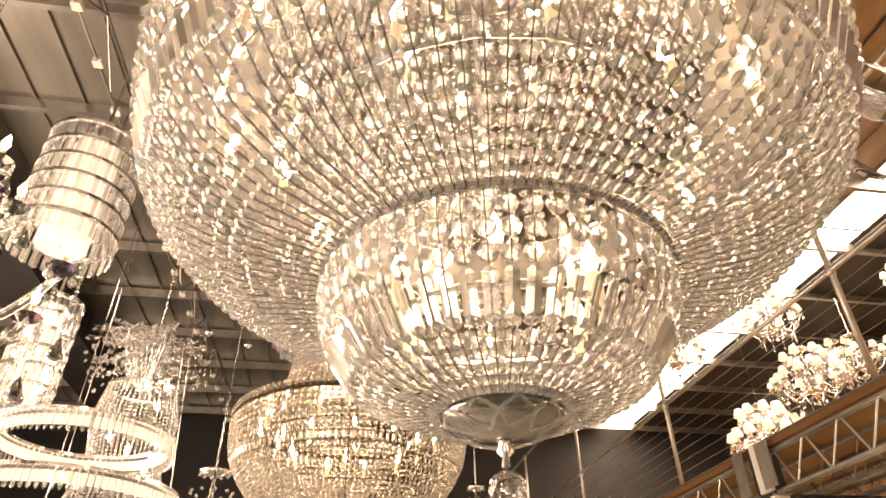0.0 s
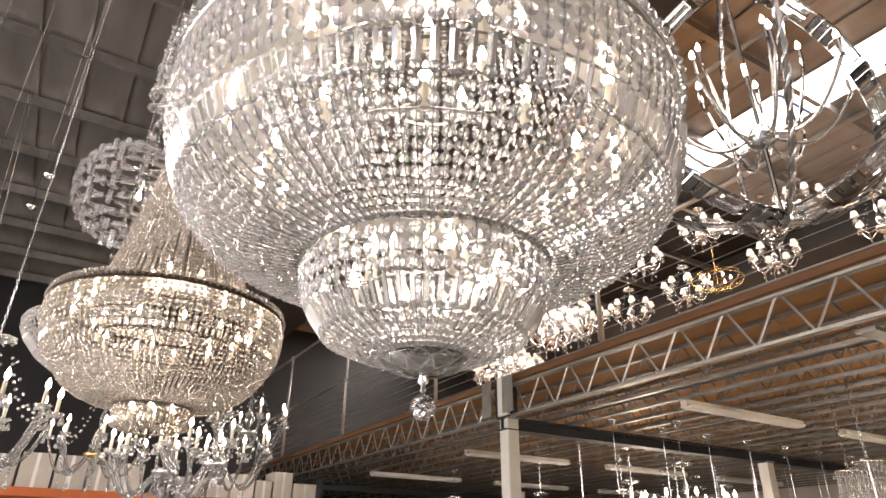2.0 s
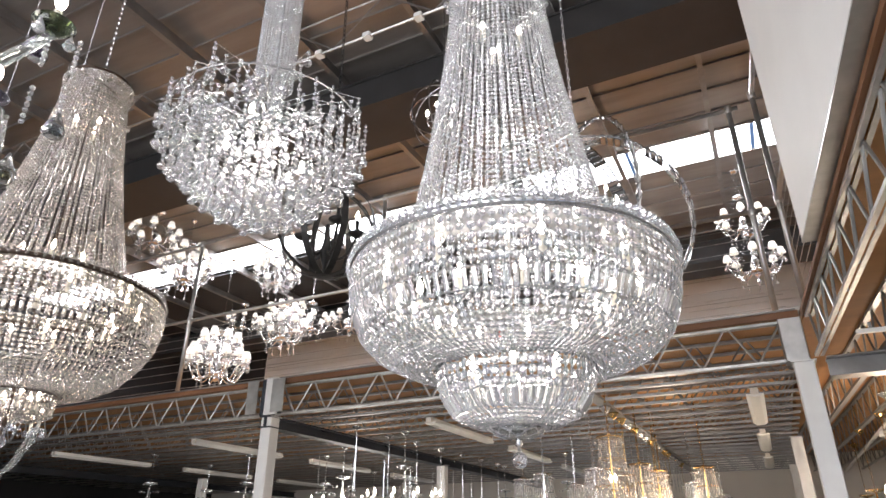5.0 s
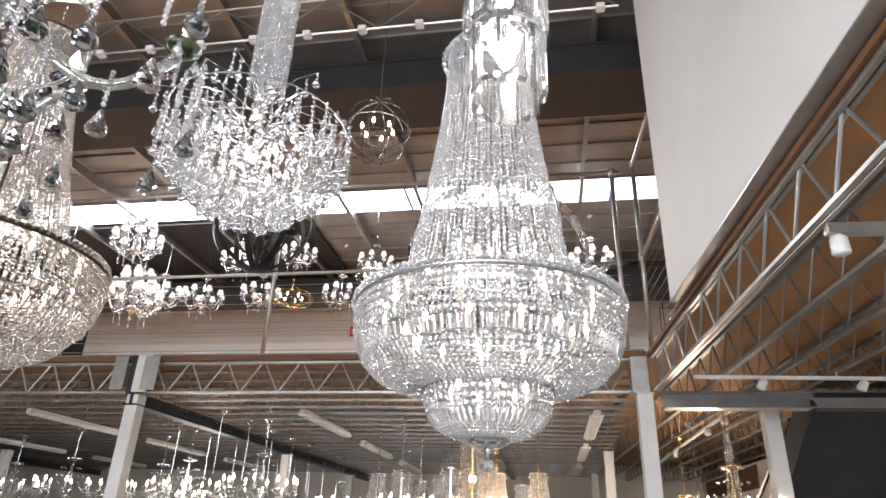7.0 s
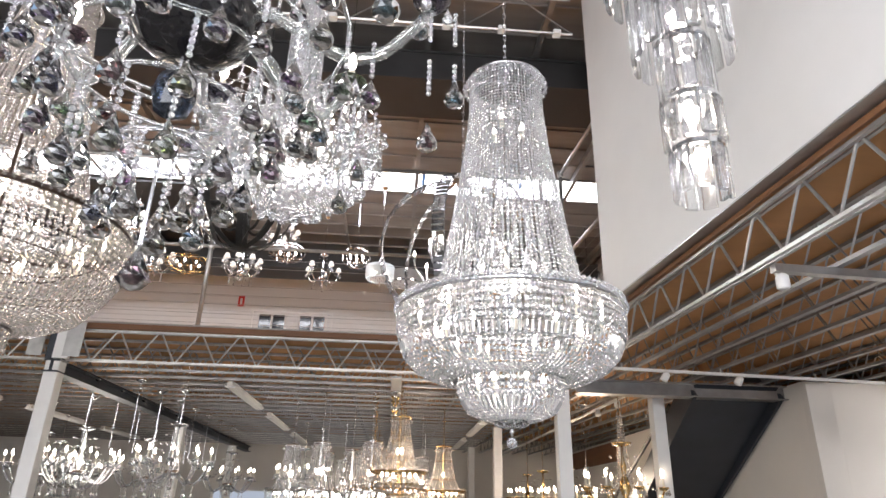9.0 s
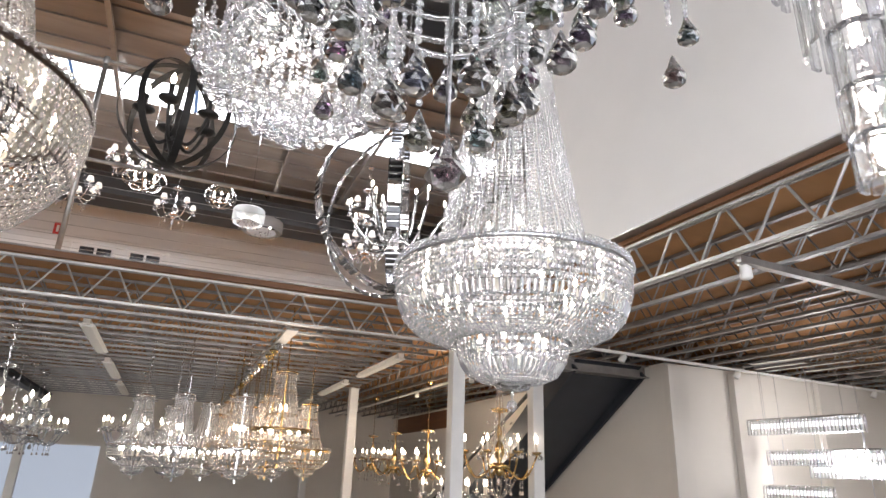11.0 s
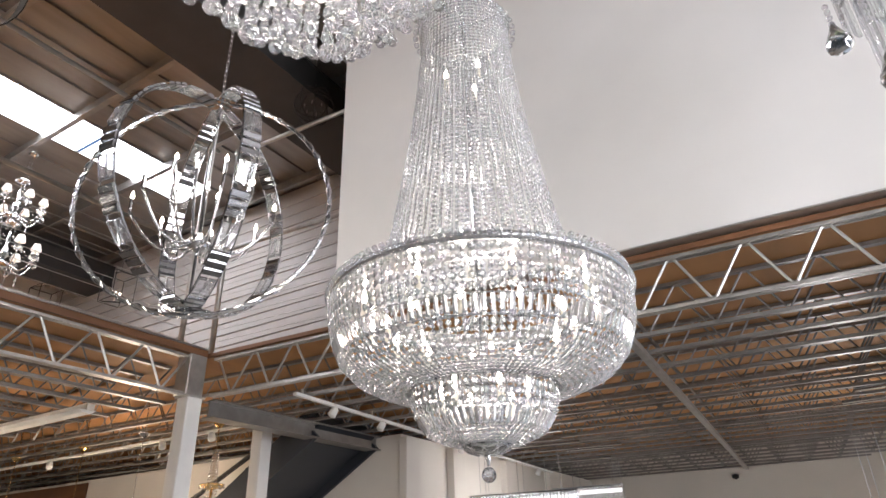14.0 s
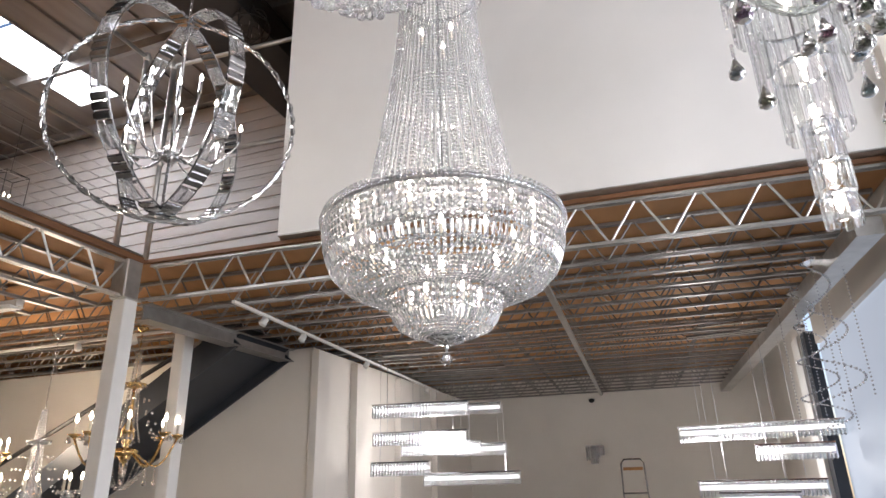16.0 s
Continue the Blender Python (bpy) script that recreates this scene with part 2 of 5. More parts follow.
        for k in range(2):
            a, b = 1 + k * n, 1 + (k + 1) * n
            for j in range(n):
                fs += [(a + j, a + (j + 1) % n, b + j), (a + (j + 1) % n, b + (j + 1) % n, b + j)]
        t = 1 + 2 * n
        fs += [(t + j, t + (j + 1) % n, len(vs) - 1) for j in range(n)]
        return self.add(vs, fs)

    def drop(self, c, r, l, n=6):
        """A pear drop that hangs from c."""
        x, y, z = c
        prof = [(0.0, 0.0), (0.28, -0.2), (0.75, -0.55), (1.0, -0.75), (0.6, -0.93), (0.0, -1.0)]
        return self.spin([(q * r, z + t * l) for q, t in prof], n, x, y)

    def spin(self, prof, n, x, y):
        vs, fs, rows = [], [], []
        for k, (r, z) in enumerate(prof):
            if r < 1e-6:
                rows.append([len(vs)])
                vs.append((x, y, z))
            else:
                rows.append(list(range(len(vs), len(vs) + n)))
                vs += [(x + r * math.cos(2 * math.pi * (j + 0.5 * (k % 2)) / n), y + r * math.sin(2 * math.pi * (j + 0.5 * (k % 2)) / n), z) for j in range(n)]
        for a, b in zip(rows, rows[1:]):
            for j in range(n):
                p, q = a[j % len(a)], a[(j + 1) % len(a)]
                s, t = b[j % len(b)], b[(j + 1) % len(b)]
                f = []
                for i in (p, q, t, s):
                    if i not in f:
                        f.append(i)
                fs.append(tuple(f))
        return self.add(vs, fs)

    def prism(self, c, d, side, l, w, th):
        """A long cut prism from c along d, w wide across side, with a pointed end."""
        c, d, side = Vector(c), Vector(d).normalized(), Vector(side).normalized()
        o = d.cross(side)
        sec = [(-0.5, 0), (0, 0.5), (0.5, 0), (0, -0.5)]
        vs = []
        for t, k in ((0, 0.45), (0.08, 1.0), (0.9, 1.0)):
            vs += [c + d * (t * l) + side * (a * w * k) + o * (b * th * k) for a, b in sec]
        vs.append(c + d * l)
        fs = [(3, 2, 1, 0)]
        for k in range(2):
            fs += [(k * 4 + j, k * 4 + (j + 1) % 4, k * 4 + 4 + (j + 1) % 4, k * 4 + 4 + j) for j in range(4)]
        fs += [(8 + j, 8 + (j + 1) % 4, 12) for j in range(4)]
        return self.add(vs, fs)

    def mesh(self, name, material, smooth=False):
        me = bpy.data.meshes.new(name)
        me.from_pydata(self.v, [], self.f)
        me.materials.append(material)
        if smooth:
            me.polygons.foreach_set("use_smooth", [True] * len(me.polygons))
        me.update()
        return me


def part(name, kit, material, parent, label="", smooth=False, m=None):
    data = kit if isinstance(kit, bpy.types.Mesh) else kit.mesh(name, material, smooth)
    ob = new(name, data)
    ob.parent = parent
    if m is not None:
        ob.matrix_basis = m
    if label:
        ob["label"] = label
    return ob


def thing(name, x, y, z, label, category, group="", kind="", rz=0):
    e = new(name)
    e.matrix_world = pose(x, y, z, 0, 0, rz)
    return tagged(e, label, category, group, kind)


def setting(name, kit, material, label, category="structure", smooth=False):
    return tagged(new(name, kit.mesh(name, material, smooth)), label, category, "", "structure")


def ring_of(name, kit, n, parent, material, label="", a0=0.0):
    """n alike parts on one mesh, turned round the parent's axis."""
    mesh = kit.mesh(name, material)
    for i in range(n):
        part(name, mesh, None, parent, label, m=pose(0, 0, 0, 0, 0, a0 + 360 * i / n))


def along(prof, step):
    """Points each step along a profile of (r, z), with the direction."""
    out, left = [], 0.0
    for (r0, z0), (r1, z1) in zip(prof, prof[1:]):
        l = math.hypot(r1 - r0, z1 - z0)
        s = left
        while s < l:
            t = s / l
            out.append((r0 + (r1 - r0) * t, z0 + (z1 - z0) * t, (r1 - r0) / l, (z1 - z0) / l))
            s += step
        left = s - l
    return out


def bead_string(prof, a, step, thick=0.5):
    k = Kit()
    for r, z, dr, dz in along(prof, step):
        k.octagon((r, 0, z), (-dz, 0, dr), (dr, 0, dz), a, a * thick)
    return k


def bead_net(name, parent, prof, n, a, step, material, keep=0, facing=200.0, thick=0.5, jit=0.0):
    """n strings of cut beads down a profile. The keep beads that face one way are parts, the rest one joined part."""
    rnd = random.Random(len(name) + n)
    rest = Kit()
    spots = []
    for i in range(n):
        for r, z, dr, dz in along(prof, step):
            ang = 360 * i / n
            spots.append((abs((ang - facing + 180) % 360 - 180), ang, r, z, dr, dz))
    if keep:
        spots.sort(key=lambda q: q[0])
        one = Kit().octagon((0, 0, 0), (1, 0, 0), (0, 0, 1), a, a * thick).mesh(name, material)
        for _, ang, r, z, dr, dz in spots[:keep]:
            part(name, one, None, parent, m=pose(0, 0, 0, 0, 0, ang + rnd.uniform(-jit, jit) * 0.3) @ pose(r, 0, z, 0, math.degrees(math.atan2(dr, dz)) + 180, rnd.uniform(-jit, jit) * 20))
    for _, ang, r, z, dr, dz in spots[keep:]:
        b = radians(ang + rnd.uniform(-jit, jit) * 0.3)
        c, d = math.cos(b), math.sin(b)
        w = rnd.uniform(-jit, jit) * 0.35
        o = Vector((-dz * c, -dz * d, dr)) + Vector((-d, c, 0)) * w
        u = Vector((dr * c, dr * d, dz))
        rest.octagon((r * c, r * d, z), o - u * o.dot(u), u, a, a * thick)
    if rest.v:
        tagged(part(name.replace("bead", "beadwork"), rest, material, parent), "", "", "", "stuff")


def chain(parent, z0, z1, material, r=0.012, label=""):
    """Links from z0 up to z1 on the axis."""
    k = Kit()
    n = max(2, int((z1 - z0) / (r * 3.4)))
    st = (z1 - z0) / n
    for i in range(n):
        c = z0 + (i + 0.5) * st
        pts = []
        for j in range(8):
            u, w = r * 0.75 * math.cos(math.pi * j / 4), st * 0.68 * math.sin(math.pi * j / 4)
            pts.append((u, 0, c + w) if i % 2 else (0, u, c + w))
        k.tube(pts, r * 0.22, 4, True)
    part("chain", k, material, parent, label)


def canopy(parent, z, material, r=0.07):
    part("ceiling_canopy", Kit().lathe([(0.006, z - r * 0.9), (r * 0.35, z - r * 0.8), (r * 0.9, z - r * 0.25), (r, z - 0.004), (r, z)], 14), material, parent, "", True)


def flame_mesh(material, s=1.0):
    return Kit().spin([(0.0, 0.0), (0.011 * s, 0.012 * s), (0.016 * s, 0.03 * s), (0.009 * s, 0.055 * s), (0.0, 0.075 * s)], 8, 0, 0).mesh("flame_bulb", material, True)

# ---- structure ----
ZT, ZB, ZF = 3.6, 3.2, 3.655          # top and bottom of the open-web joists, mezzanine floor
XA, YB = 4.4, -0.74                    # the two mezzanine edges
setting("floor", Kit().box(-9, -10.9, -0.1, 16, 18, 0), M["concrete"], "grey polished concrete showroom floor", "floor")
setting("mezzanine_floor_east", Kit().box(XA - 0.02, YB, 3.605, 16, 18, ZF), M["ply"], "brown particle board deck of the mezzanine", "floor")
deck_s = setting("mezzanine_floor_south", Kit().box(-2.7, -10.9, 3.605, 16, YB - 0.003, ZF), M["ply"], "brown particle board deck of the mezzanine", "floor")
edge = Kit().box(XA - 0.045, YB + 0.03, 3.605, XA - 0.022, 18, 3.67)
setting("edge_board_east", edge, M["edgeboard"], "orange-brown timber edge board of the mezzanine", "trim")
edge_s = setting("edge_board_south", Kit().box(-2.7, YB, 3.605, XA - 0.02, YB + 0.03, 3.645), M["edgeboard"], "orange-brown timber edge board of the mezzanine", "trim")
cap_s = setting("edge_cap_south", Kit().box(-2.7, YB - 0.03, 3.657, 2.7, YB + 0.125, 3.67), M["galv"], "thin metal capping on the mezzanine edge", "trim")
setting("edge_cap_east", Kit().box(XA - 0.055, YB + 0.05, 3.672, XA + 0.04, 18, 3.688), M["galvdark"], "thin metal capping on the mezzanine edge", "trim")

# the south wing stands a little askew to the east wing
SKEW = pose(4.47, YB, 0) @ pose(0, 0, 0, 0, 0, 3.2) @ pose(-4.47, -YB, 0)


def askew(*obs):
    for o in obs:
        o.matrix_world = SKEW @ o.matrix_world
    return obs[0]


# roof of foil-backed sheets with ribs along y, purlins along x
ZR = 8.15
roof = Kit()
roof.box(8.0, -10.9, ZR, 8.95, -3.1, ZR + 0.03)
for x0, x1 in ((-9, 8.0), (8.95, 16)):
    n = int((x1 - x0) / 0.6)
    for i in range(n):
        a, b = x0 + (x1 - x0) * i / n, x0 + (x1 - x0) * (i + 1) / n
        roof.box(a, -10.9, ZR, b - 0.03, 18, ZR + 0.03)
        roof.box(b - 0.03, -10.9, ZR - 0.035, b, 18, ZR + 0.03)
roof_ob = setting("ceiling", roof, M["foil"], "brown-grey foil-backed roof sheets with ribs", "ceiling")
for i in range(10):
    y = -3.08 + i * 2.1
    k = Kit().box(8.003, y, ZR + 0.005, 8.947, y + 2.03, ZR + 0.02)
    for j in range(5):
        k.box(8.06 + j * 0.19, y + 0.02, ZR - 0.012, 8.1 + j * 0.19, y + 2.01, ZR + 0.005)
    setting("skylight", k, M["skylight"], "bright translucent skylight sheet in the roof", "skylight")
for i in range(18):
    y = -10.1 + i * 1.62
    k = Kit().box(-9, y - 0.04, ZR - 0.24, 16, y + 0.04, ZR - 0.215).box(-9, y - 0.006, ZR - 0.215, 16, y + 0.006, ZR - 0.037)
    setting("purlin", k, M["galvdark"], "dark grey steel roof purlin", "beam")
for x in (4.45, -5.6, 12.6):
    k = Kit().box(x - 0.5, -10.9, ZR - 0.75, x + 0.5, 18, ZR - 0.71).box(x - 0.05, -10.9, ZR - 0.71, x + 0.05, 18, ZR - 0.28).box(x - 0.5, -10.9, ZR - 0.28, x + 0.5, 18, ZR - 0.245)
    k.box(x - 0.48, -10.9, ZR - 0.71, x - 0.44, 18, ZR - 0.28).box(x + 0.44, -10.9, ZR - 0.71, x + 0.48, 18, ZR - 0.28)
    setting("roof_beam", k, M["steelbeam"], "deep dark painted steel roof beam", "beam")


def lattice(x, z0=7.2, z1=7.75):
    e = thing("lattice_truss", x, 0, z0, "slender grey steel lattice truss under the roof", "truss", "lattice trusses", "structure")
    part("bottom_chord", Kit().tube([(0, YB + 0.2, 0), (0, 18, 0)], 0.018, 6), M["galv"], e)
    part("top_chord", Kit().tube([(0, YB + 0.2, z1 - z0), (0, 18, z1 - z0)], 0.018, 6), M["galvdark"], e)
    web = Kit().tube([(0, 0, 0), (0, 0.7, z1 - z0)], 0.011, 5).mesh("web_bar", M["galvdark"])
    web2 = Kit().tube([(0, 0.7, z1 - z0), (0, 1.4, 0)], 0.011, 5).mesh("web_bar", M["galvdark"])
    clip = Kit().box(-0.05, -0.05, -0.03, 0.05, 0.05, 0.03, 0.01).mesh("clip", M["white"])
    for i in range(13):
        part("web_bar", web, None, e, m=pose(0, YB + 0.2 + 1.4 * i, 0))
        part("web_bar", web2, None, e, m=pose(0, YB + 0.2 + 1.4 * i, 0))
        part("clip", clip, None, e, m=pose(0, YB + 0.4 + 1.4 * i, 0))
        part("clip", clip, None, e, m=pose(0, YB + 1.1 + 1.4 * i, 0))


for x in (2.62, -0.05, -2.7):
    lattice(x)

# outer walls
we = setting("wall_east", Kit().box(14.5, -10.9, ZF, 14.6, 14.9, 6.2), M["cladding"], "white horizontal weatherboard wall on the upper floor", "wall")


def boards(parent, n, x0, y0, x1, y1, nx, ny, paint="cladding"):
    """Lapped boards on a wall's face, each a part of it."""
    k = Kit().add([(x0, y0, 0), (x0 + nx * 0.025, y0 + ny * 0.025, 0.005), (x0 + nx * 0.005, y0 + ny * 0.005, 0.22), (x1, y1, 0), (x1 + nx * 0.025, y1 + ny * 0.025, 0.005), (x1 + nx * 0.005, y1 + ny * 0.005, 0.22)],
                  [(1, 4, 5, 2), (0, 3, 4, 1), (0, 2, 5, 3)])
    m = k.mesh("weatherboard", M[paint])
    for i in range(n):
        part("weatherboard", m, None, parent, m=pose(0, 0, ZF + 0.02 + i * 0.225))


boards(we, 17, 14.49, -10.9, 14.49, 14.9, -1, 0)
setting("wall_east_upper", Kit().box(14.5, -10.9, 6.2, 14.6, 14.9, 8.05), M["plaster"], "white boarded upper wall", "wall")
setting("wall_east_dark", Kit().box(14.62, -10.9, 8.05, 14.7, 18, ZR).box(14.5, 14.9, ZF, 14.62, 18, ZR), M["black"], "black board wall", "wall")
setting("wall_lower_east", Kit().box(15.9, -10.9, 0, 16, 18, 3.6), M["plaster2"], "cream painted wall of the lower showroom", "wall")
setting("wall_north", Kit().box(-9, 18, 0, 16, 18.1, ZR + 0.03), M["black"], "dark wall at the end of the hall", "wall")
setting("wall_south", Kit().box(-2.8, -11, 0, 16, -10.9, 3.6), M["plaster2"], "cream painted back wall under the mezzanine", "wall")
setting("wall_south_upper", Kit().box(-2.8, -11, 3.6, 16, -10.9, ZR + 0.03), M["cladding"], "white wall on the upper floor", "wall")
setting("wall_front", Kit().box(-9.1, -2, 0, -9, 18, 0.5).box(-9.1, -2, 5.5, -9, 18, ZR + 0.03).box(-9.1, -2, 0.5, -9, -0.6, 5.5).box(-9.1, 17.4, 0.5, -9, 18, 5.5), M["plaster"], "white front wall with a tall shop window", "wall")
wsw = setting("wall_southwest", Kit().box(-9, -0.9, 0, -2.8, -0.78, ZR), M["plaster"], "white plaster wall", "wall")
tw = setting("tall_wall", Kit().box(-2.8, YB - 0.1, 3.672, 2.7, YB + 0.12, ZR - 0.04), M["plaster"], "tall white plaster wall on the mezzanine edge", "wall")
askew(deck_s, edge_s, cap_s, wsw, tw)
setting("stair_wall", Kit().box(4.1, -3.75, 0, 15.9, -3.6, 3.2), M["plaster2"], "cream wall behind the stair", "wall")
wp = setting("wall_showroom", Kit().box(3.98, -10.9, 0, 4.1, -3.6, 3.2), M["plaster2"], "cream painted wall with shallow pilasters", "wall")
pm = Kit().box(3.86, -0.16, 0, 3.977, 0.16, 3.15, 0.006).mesh("pilaster", M["plaster2"])
for y in (-3.72, -4.9, -6.6, -8.4):
    part("pilaster", pm, None, wp, m=pose(0, y, 0))
# white boards in shade; the shade is put into their grey colour
us = setting("upper_stair_wall", Kit().box(4.6, -4.0, ZF + 0.01, 14.4, -3.9, 8.06), M["shadedboard"], "white boarded wall beside the upper stair, its shade painted in as grey", "wall")
boards(us, 19, 4.6, -3.89, 14.4, -3.89, 0, 1, "shadedboard")
# glazed side under the mezzanine
setting("wall_west", Kit().box(-2.82, -10.9, 0, -2.7, -6.7, 3.6).box(-2.82, -5.6, 3.0, -2.7, -0.9, ZR).box(-2.82, -10.9, 3.6, -2.7, -5.6, ZR), M["plaster2"], "cream wall at the shop side", "wall")
setting("pier_west", Kit().box(-2.75, -6.5, 0, -2.55, -6.0, 3.2), M["white"], "white painted wall pier", "wall")
setting("pier_trim", Kit().box(-2.74, -6.0, 0, -2.6, -5.72, 3.2), M["stairdark"], "dark blue steel window post", "trim")
setting("pier_trim_dark", Kit().box(-2.74, -6.7, 0, -2.62, -6.5, 3.1), M["iron"], "black steel post", "trim")
setting("window_1", Kit().box(-2.8, -5.72, 0, -2.76, -0.9, 3.0), M["daylight"], "pale blue daylight in the shop window", "window")


def joist_kit(length, webs=True):
    k = Kit()
    for z in (ZB, ZT - 0.03):
        k.box(0, 0, z, 0.055, length, z + 0.006).box(0, 0, z + 0.006, 0.006, length, z + 0.03).box(0.049, 0, z + 0.006, 0.055, length, z + 0.03)
    if webs:
        n = int(length / 0.5)
        for i in range(n):
            y = i * 0.5
            k.tube([(0.027, y, ZT - 0.03), (0.027, y + 0.25, ZB + 0.02)], 0.009, 4)
            k.tube([(0.027, y + 0.25, ZB + 0.02), (0.027, y + 0.46, ZT - 0.03)], 0.009, 4)
    return k


LA, LB = 18.6, 18.6
ja = joist_kit(LA).mesh("joist", M["galvdark"])
for i in range(1, 23):
    o = new("joist", ja)
    o.matrix_world = pose(XA + 0.48 * i, YB + 0.05, 0)
    tagged(o, "grey steel open-web floor joist", "joist", "floor joists", "structure")
jb = joist_kit(LB).mesh("joist_south", M["galvdark"])
for i in range(1, 21):
    o = new("joist", jb)
    o.matrix_world = SKEW @ pose(-2.65, YB - 0.02 - 0.49 * i, 0, 0, 0, -90)
    tagged(o, "grey steel open-web floor joist", "joist", "floor joists", "structure")


def front_truss(x, y, rz, length, skew):
    e = thing("edge_truss", x, y, 0, "galvanised steel open-web edge truss of the mezzanine", "truss", "edge trusses", "structure", rz)
    for nm, z in (("bottom_chord", ZB), ("top_chord", ZT - 0.028)):
        k = Kit().box(0, 0, z, 0.03, length, z + 0.005).box(0, 0, z + 0.005, 0.005, length, z + 0.026).box(0.045, 0, z, 0.075, length, z + 0.005).box(0.07, 0, z + 0.005, 0.075, length, z + 0.026)
        part(nm, k, M["galv"], e)
    a = Kit().tube([(0.037, 0, ZT - 0.015), (0.037, skew, ZB + 0.01)], 0.0115, 6).mesh("web_bar", M["galv"])
    b = Kit().tube([(0.037, skew, ZB + 0.01), (0.037, 0.46, ZT - 0.015)], 0.0115, 6).mesh("web_bar", M["galv"])
    for i in range(int(length / 0.5)):
        part("web_bar", a, None, e, m=pose(0, i * 0.5, 0))
        part("web_bar", b, None, e, m=pose(0, i * 0.5, 0))
    return e


front_truss(XA, YB + 0.2, 0, 18.4, 0.25)
askew(front_truss(-2.7, YB, -90, 7.0, 0.25))


def column(x, y, w, h, label):
    e = thing("column", x, y, 0, label, "column", "white columns", "structure")
    part("shaft", Kit().box(-w / 2, -w / 2, 0, w / 2, w / 2, h - 0.012, 0.008), M["white"], e)
    part("cap_plate", Kit().box(-w * 0.62, -w * 0.62, h - 0.012, w * 0.62, w * 0.62, h, 0.004), M["galv"], e)
    return e


for x, y in ((4.47, -0.66), (4.95, -2.1), (4.47, 5.62), (9.6, 5.62), (14.0, 5.62), (9.6, -0.66), (14, -0.66), (4.5, 14.3), (9.6, 12)):
    column(x, y, 0.17, ZB - 0.13 if (x > 5 and y > 0) else ZB, "white painted square steel column under the mezzanine")
# steel heads on the columns where the trusses meet
for y, h in ((5.6, 0), (-0.62, 1)):
    e = thing("column_head", 4.42, y, ZB, "dark steel and galvanised bracket on the column", "bracket", "column heads", "structure")
    if h:
        part("post", Kit().box(-0.06, -0.1, 0.0, 0.14, 0.1, 0.47, 0.01), M["galv"], e)
    else:
        part("web", Kit().box(-0.09, -0.1, 0, 0.1, 0.1, 0.47), M["stairdark"], e)
        part("flange", Kit().box(-0.13, -0.19, 0, -0.092, 0.0, 0.47), M["white"], e)
        part("flange", Kit().box(-0.15, -0.32, 0.02, -0.135, -0.12, 0.45), M["galv"], e, "bright galvanised plate")
        part("flange", Kit().box(-0.15, 0.12, 0.02, -0.135, 0.3, 0.45), M["galv"], e, "bright galvanised plate")
for y in (5.62, 14.3):
    setting("floor_beam", Kit().box(4.35, y - 0.09, 3.05, 15.9, y + 0.09, 3.065).box(4.35, y - 0.01, 3.065, 15.9, y + 0.01, 3.185).box(4.35, y - 0.09, 3.185, 15.9, y + 0.09, 3.198), M["stairdark"], "dark steel floor beam under the joists", "beam")
setting("floor_beam_corner", Kit().box(4.3, -3.6, 3.02, 4.5, YB - 0.1, 3.035).box(4.39, -3.6, 3.035, 4.41, YB - 0.1, 3.185).box(4.3, -3.6, 3.185, 4.5, YB - 0.1, 3.198), M["galvdark"], "grey steel floor beam under the joists", "beam")
askew(setting("floor_beam_west", Kit().box(-2.5, -10.9, 3.05, -2.3, YB - 0.1, 3.198), M["galv"], "galvanised steel beam at the shop side", "beam"))
askew(setting("conduit_beam", Kit().box(0.2, -10.8, 3.14, 0.26, -0.8, 3.196), M["galv"], "white painted steel runner under the joists", "beam"))

# pipe railing on the mezzanine edge
def railing(x, y, rz, length, posts):
    e = thing("pipe_railing", x, y, ZF, "grey galvanised pipe railing with wire cables", "railing", "railings", "structure", rz)
    for z in (1.22, 2.55):
        part("rail", Kit().tube([(0, 0, z), (0, length, z)], 0.026, 8), M["galv"], e, "", True)
    pm = Kit().tube([(0, 0, 0), (0, 0, 2.6)], 0.03, 8).mesh("post", M["galv"], True)
    cm = Kit().lathe([(0.035, -0.05), (0.042, -0.04), (0.042, 0.04), (0.035, 0.05)], 10).mesh("clamp", M["galv"], True)
    for p in posts:
        o = part("post", pm, None, e, m=pose(0, p, 0))
        for z in (1.22, 2.55):
            part("clamp", cm, None, o, m=pose(0, 0, z))
    cb = Kit().tube([(0, 0, 0), (0, length, 0)], 0.0035, 4).mesh("cable", M["galv"])
    for j in range(8):
        part("cable", cb, None, e, m=pose(0, 0, 0.14 + j * 0.13))
    return e


railing(4.6, YB + 0.1, 0, 17.5, (0.1, 4.7, 8.25, 11.8, 15.4))
askew(railing(2.72, YB - 0.05, -90, 1.75, (0.02, 1.7)))

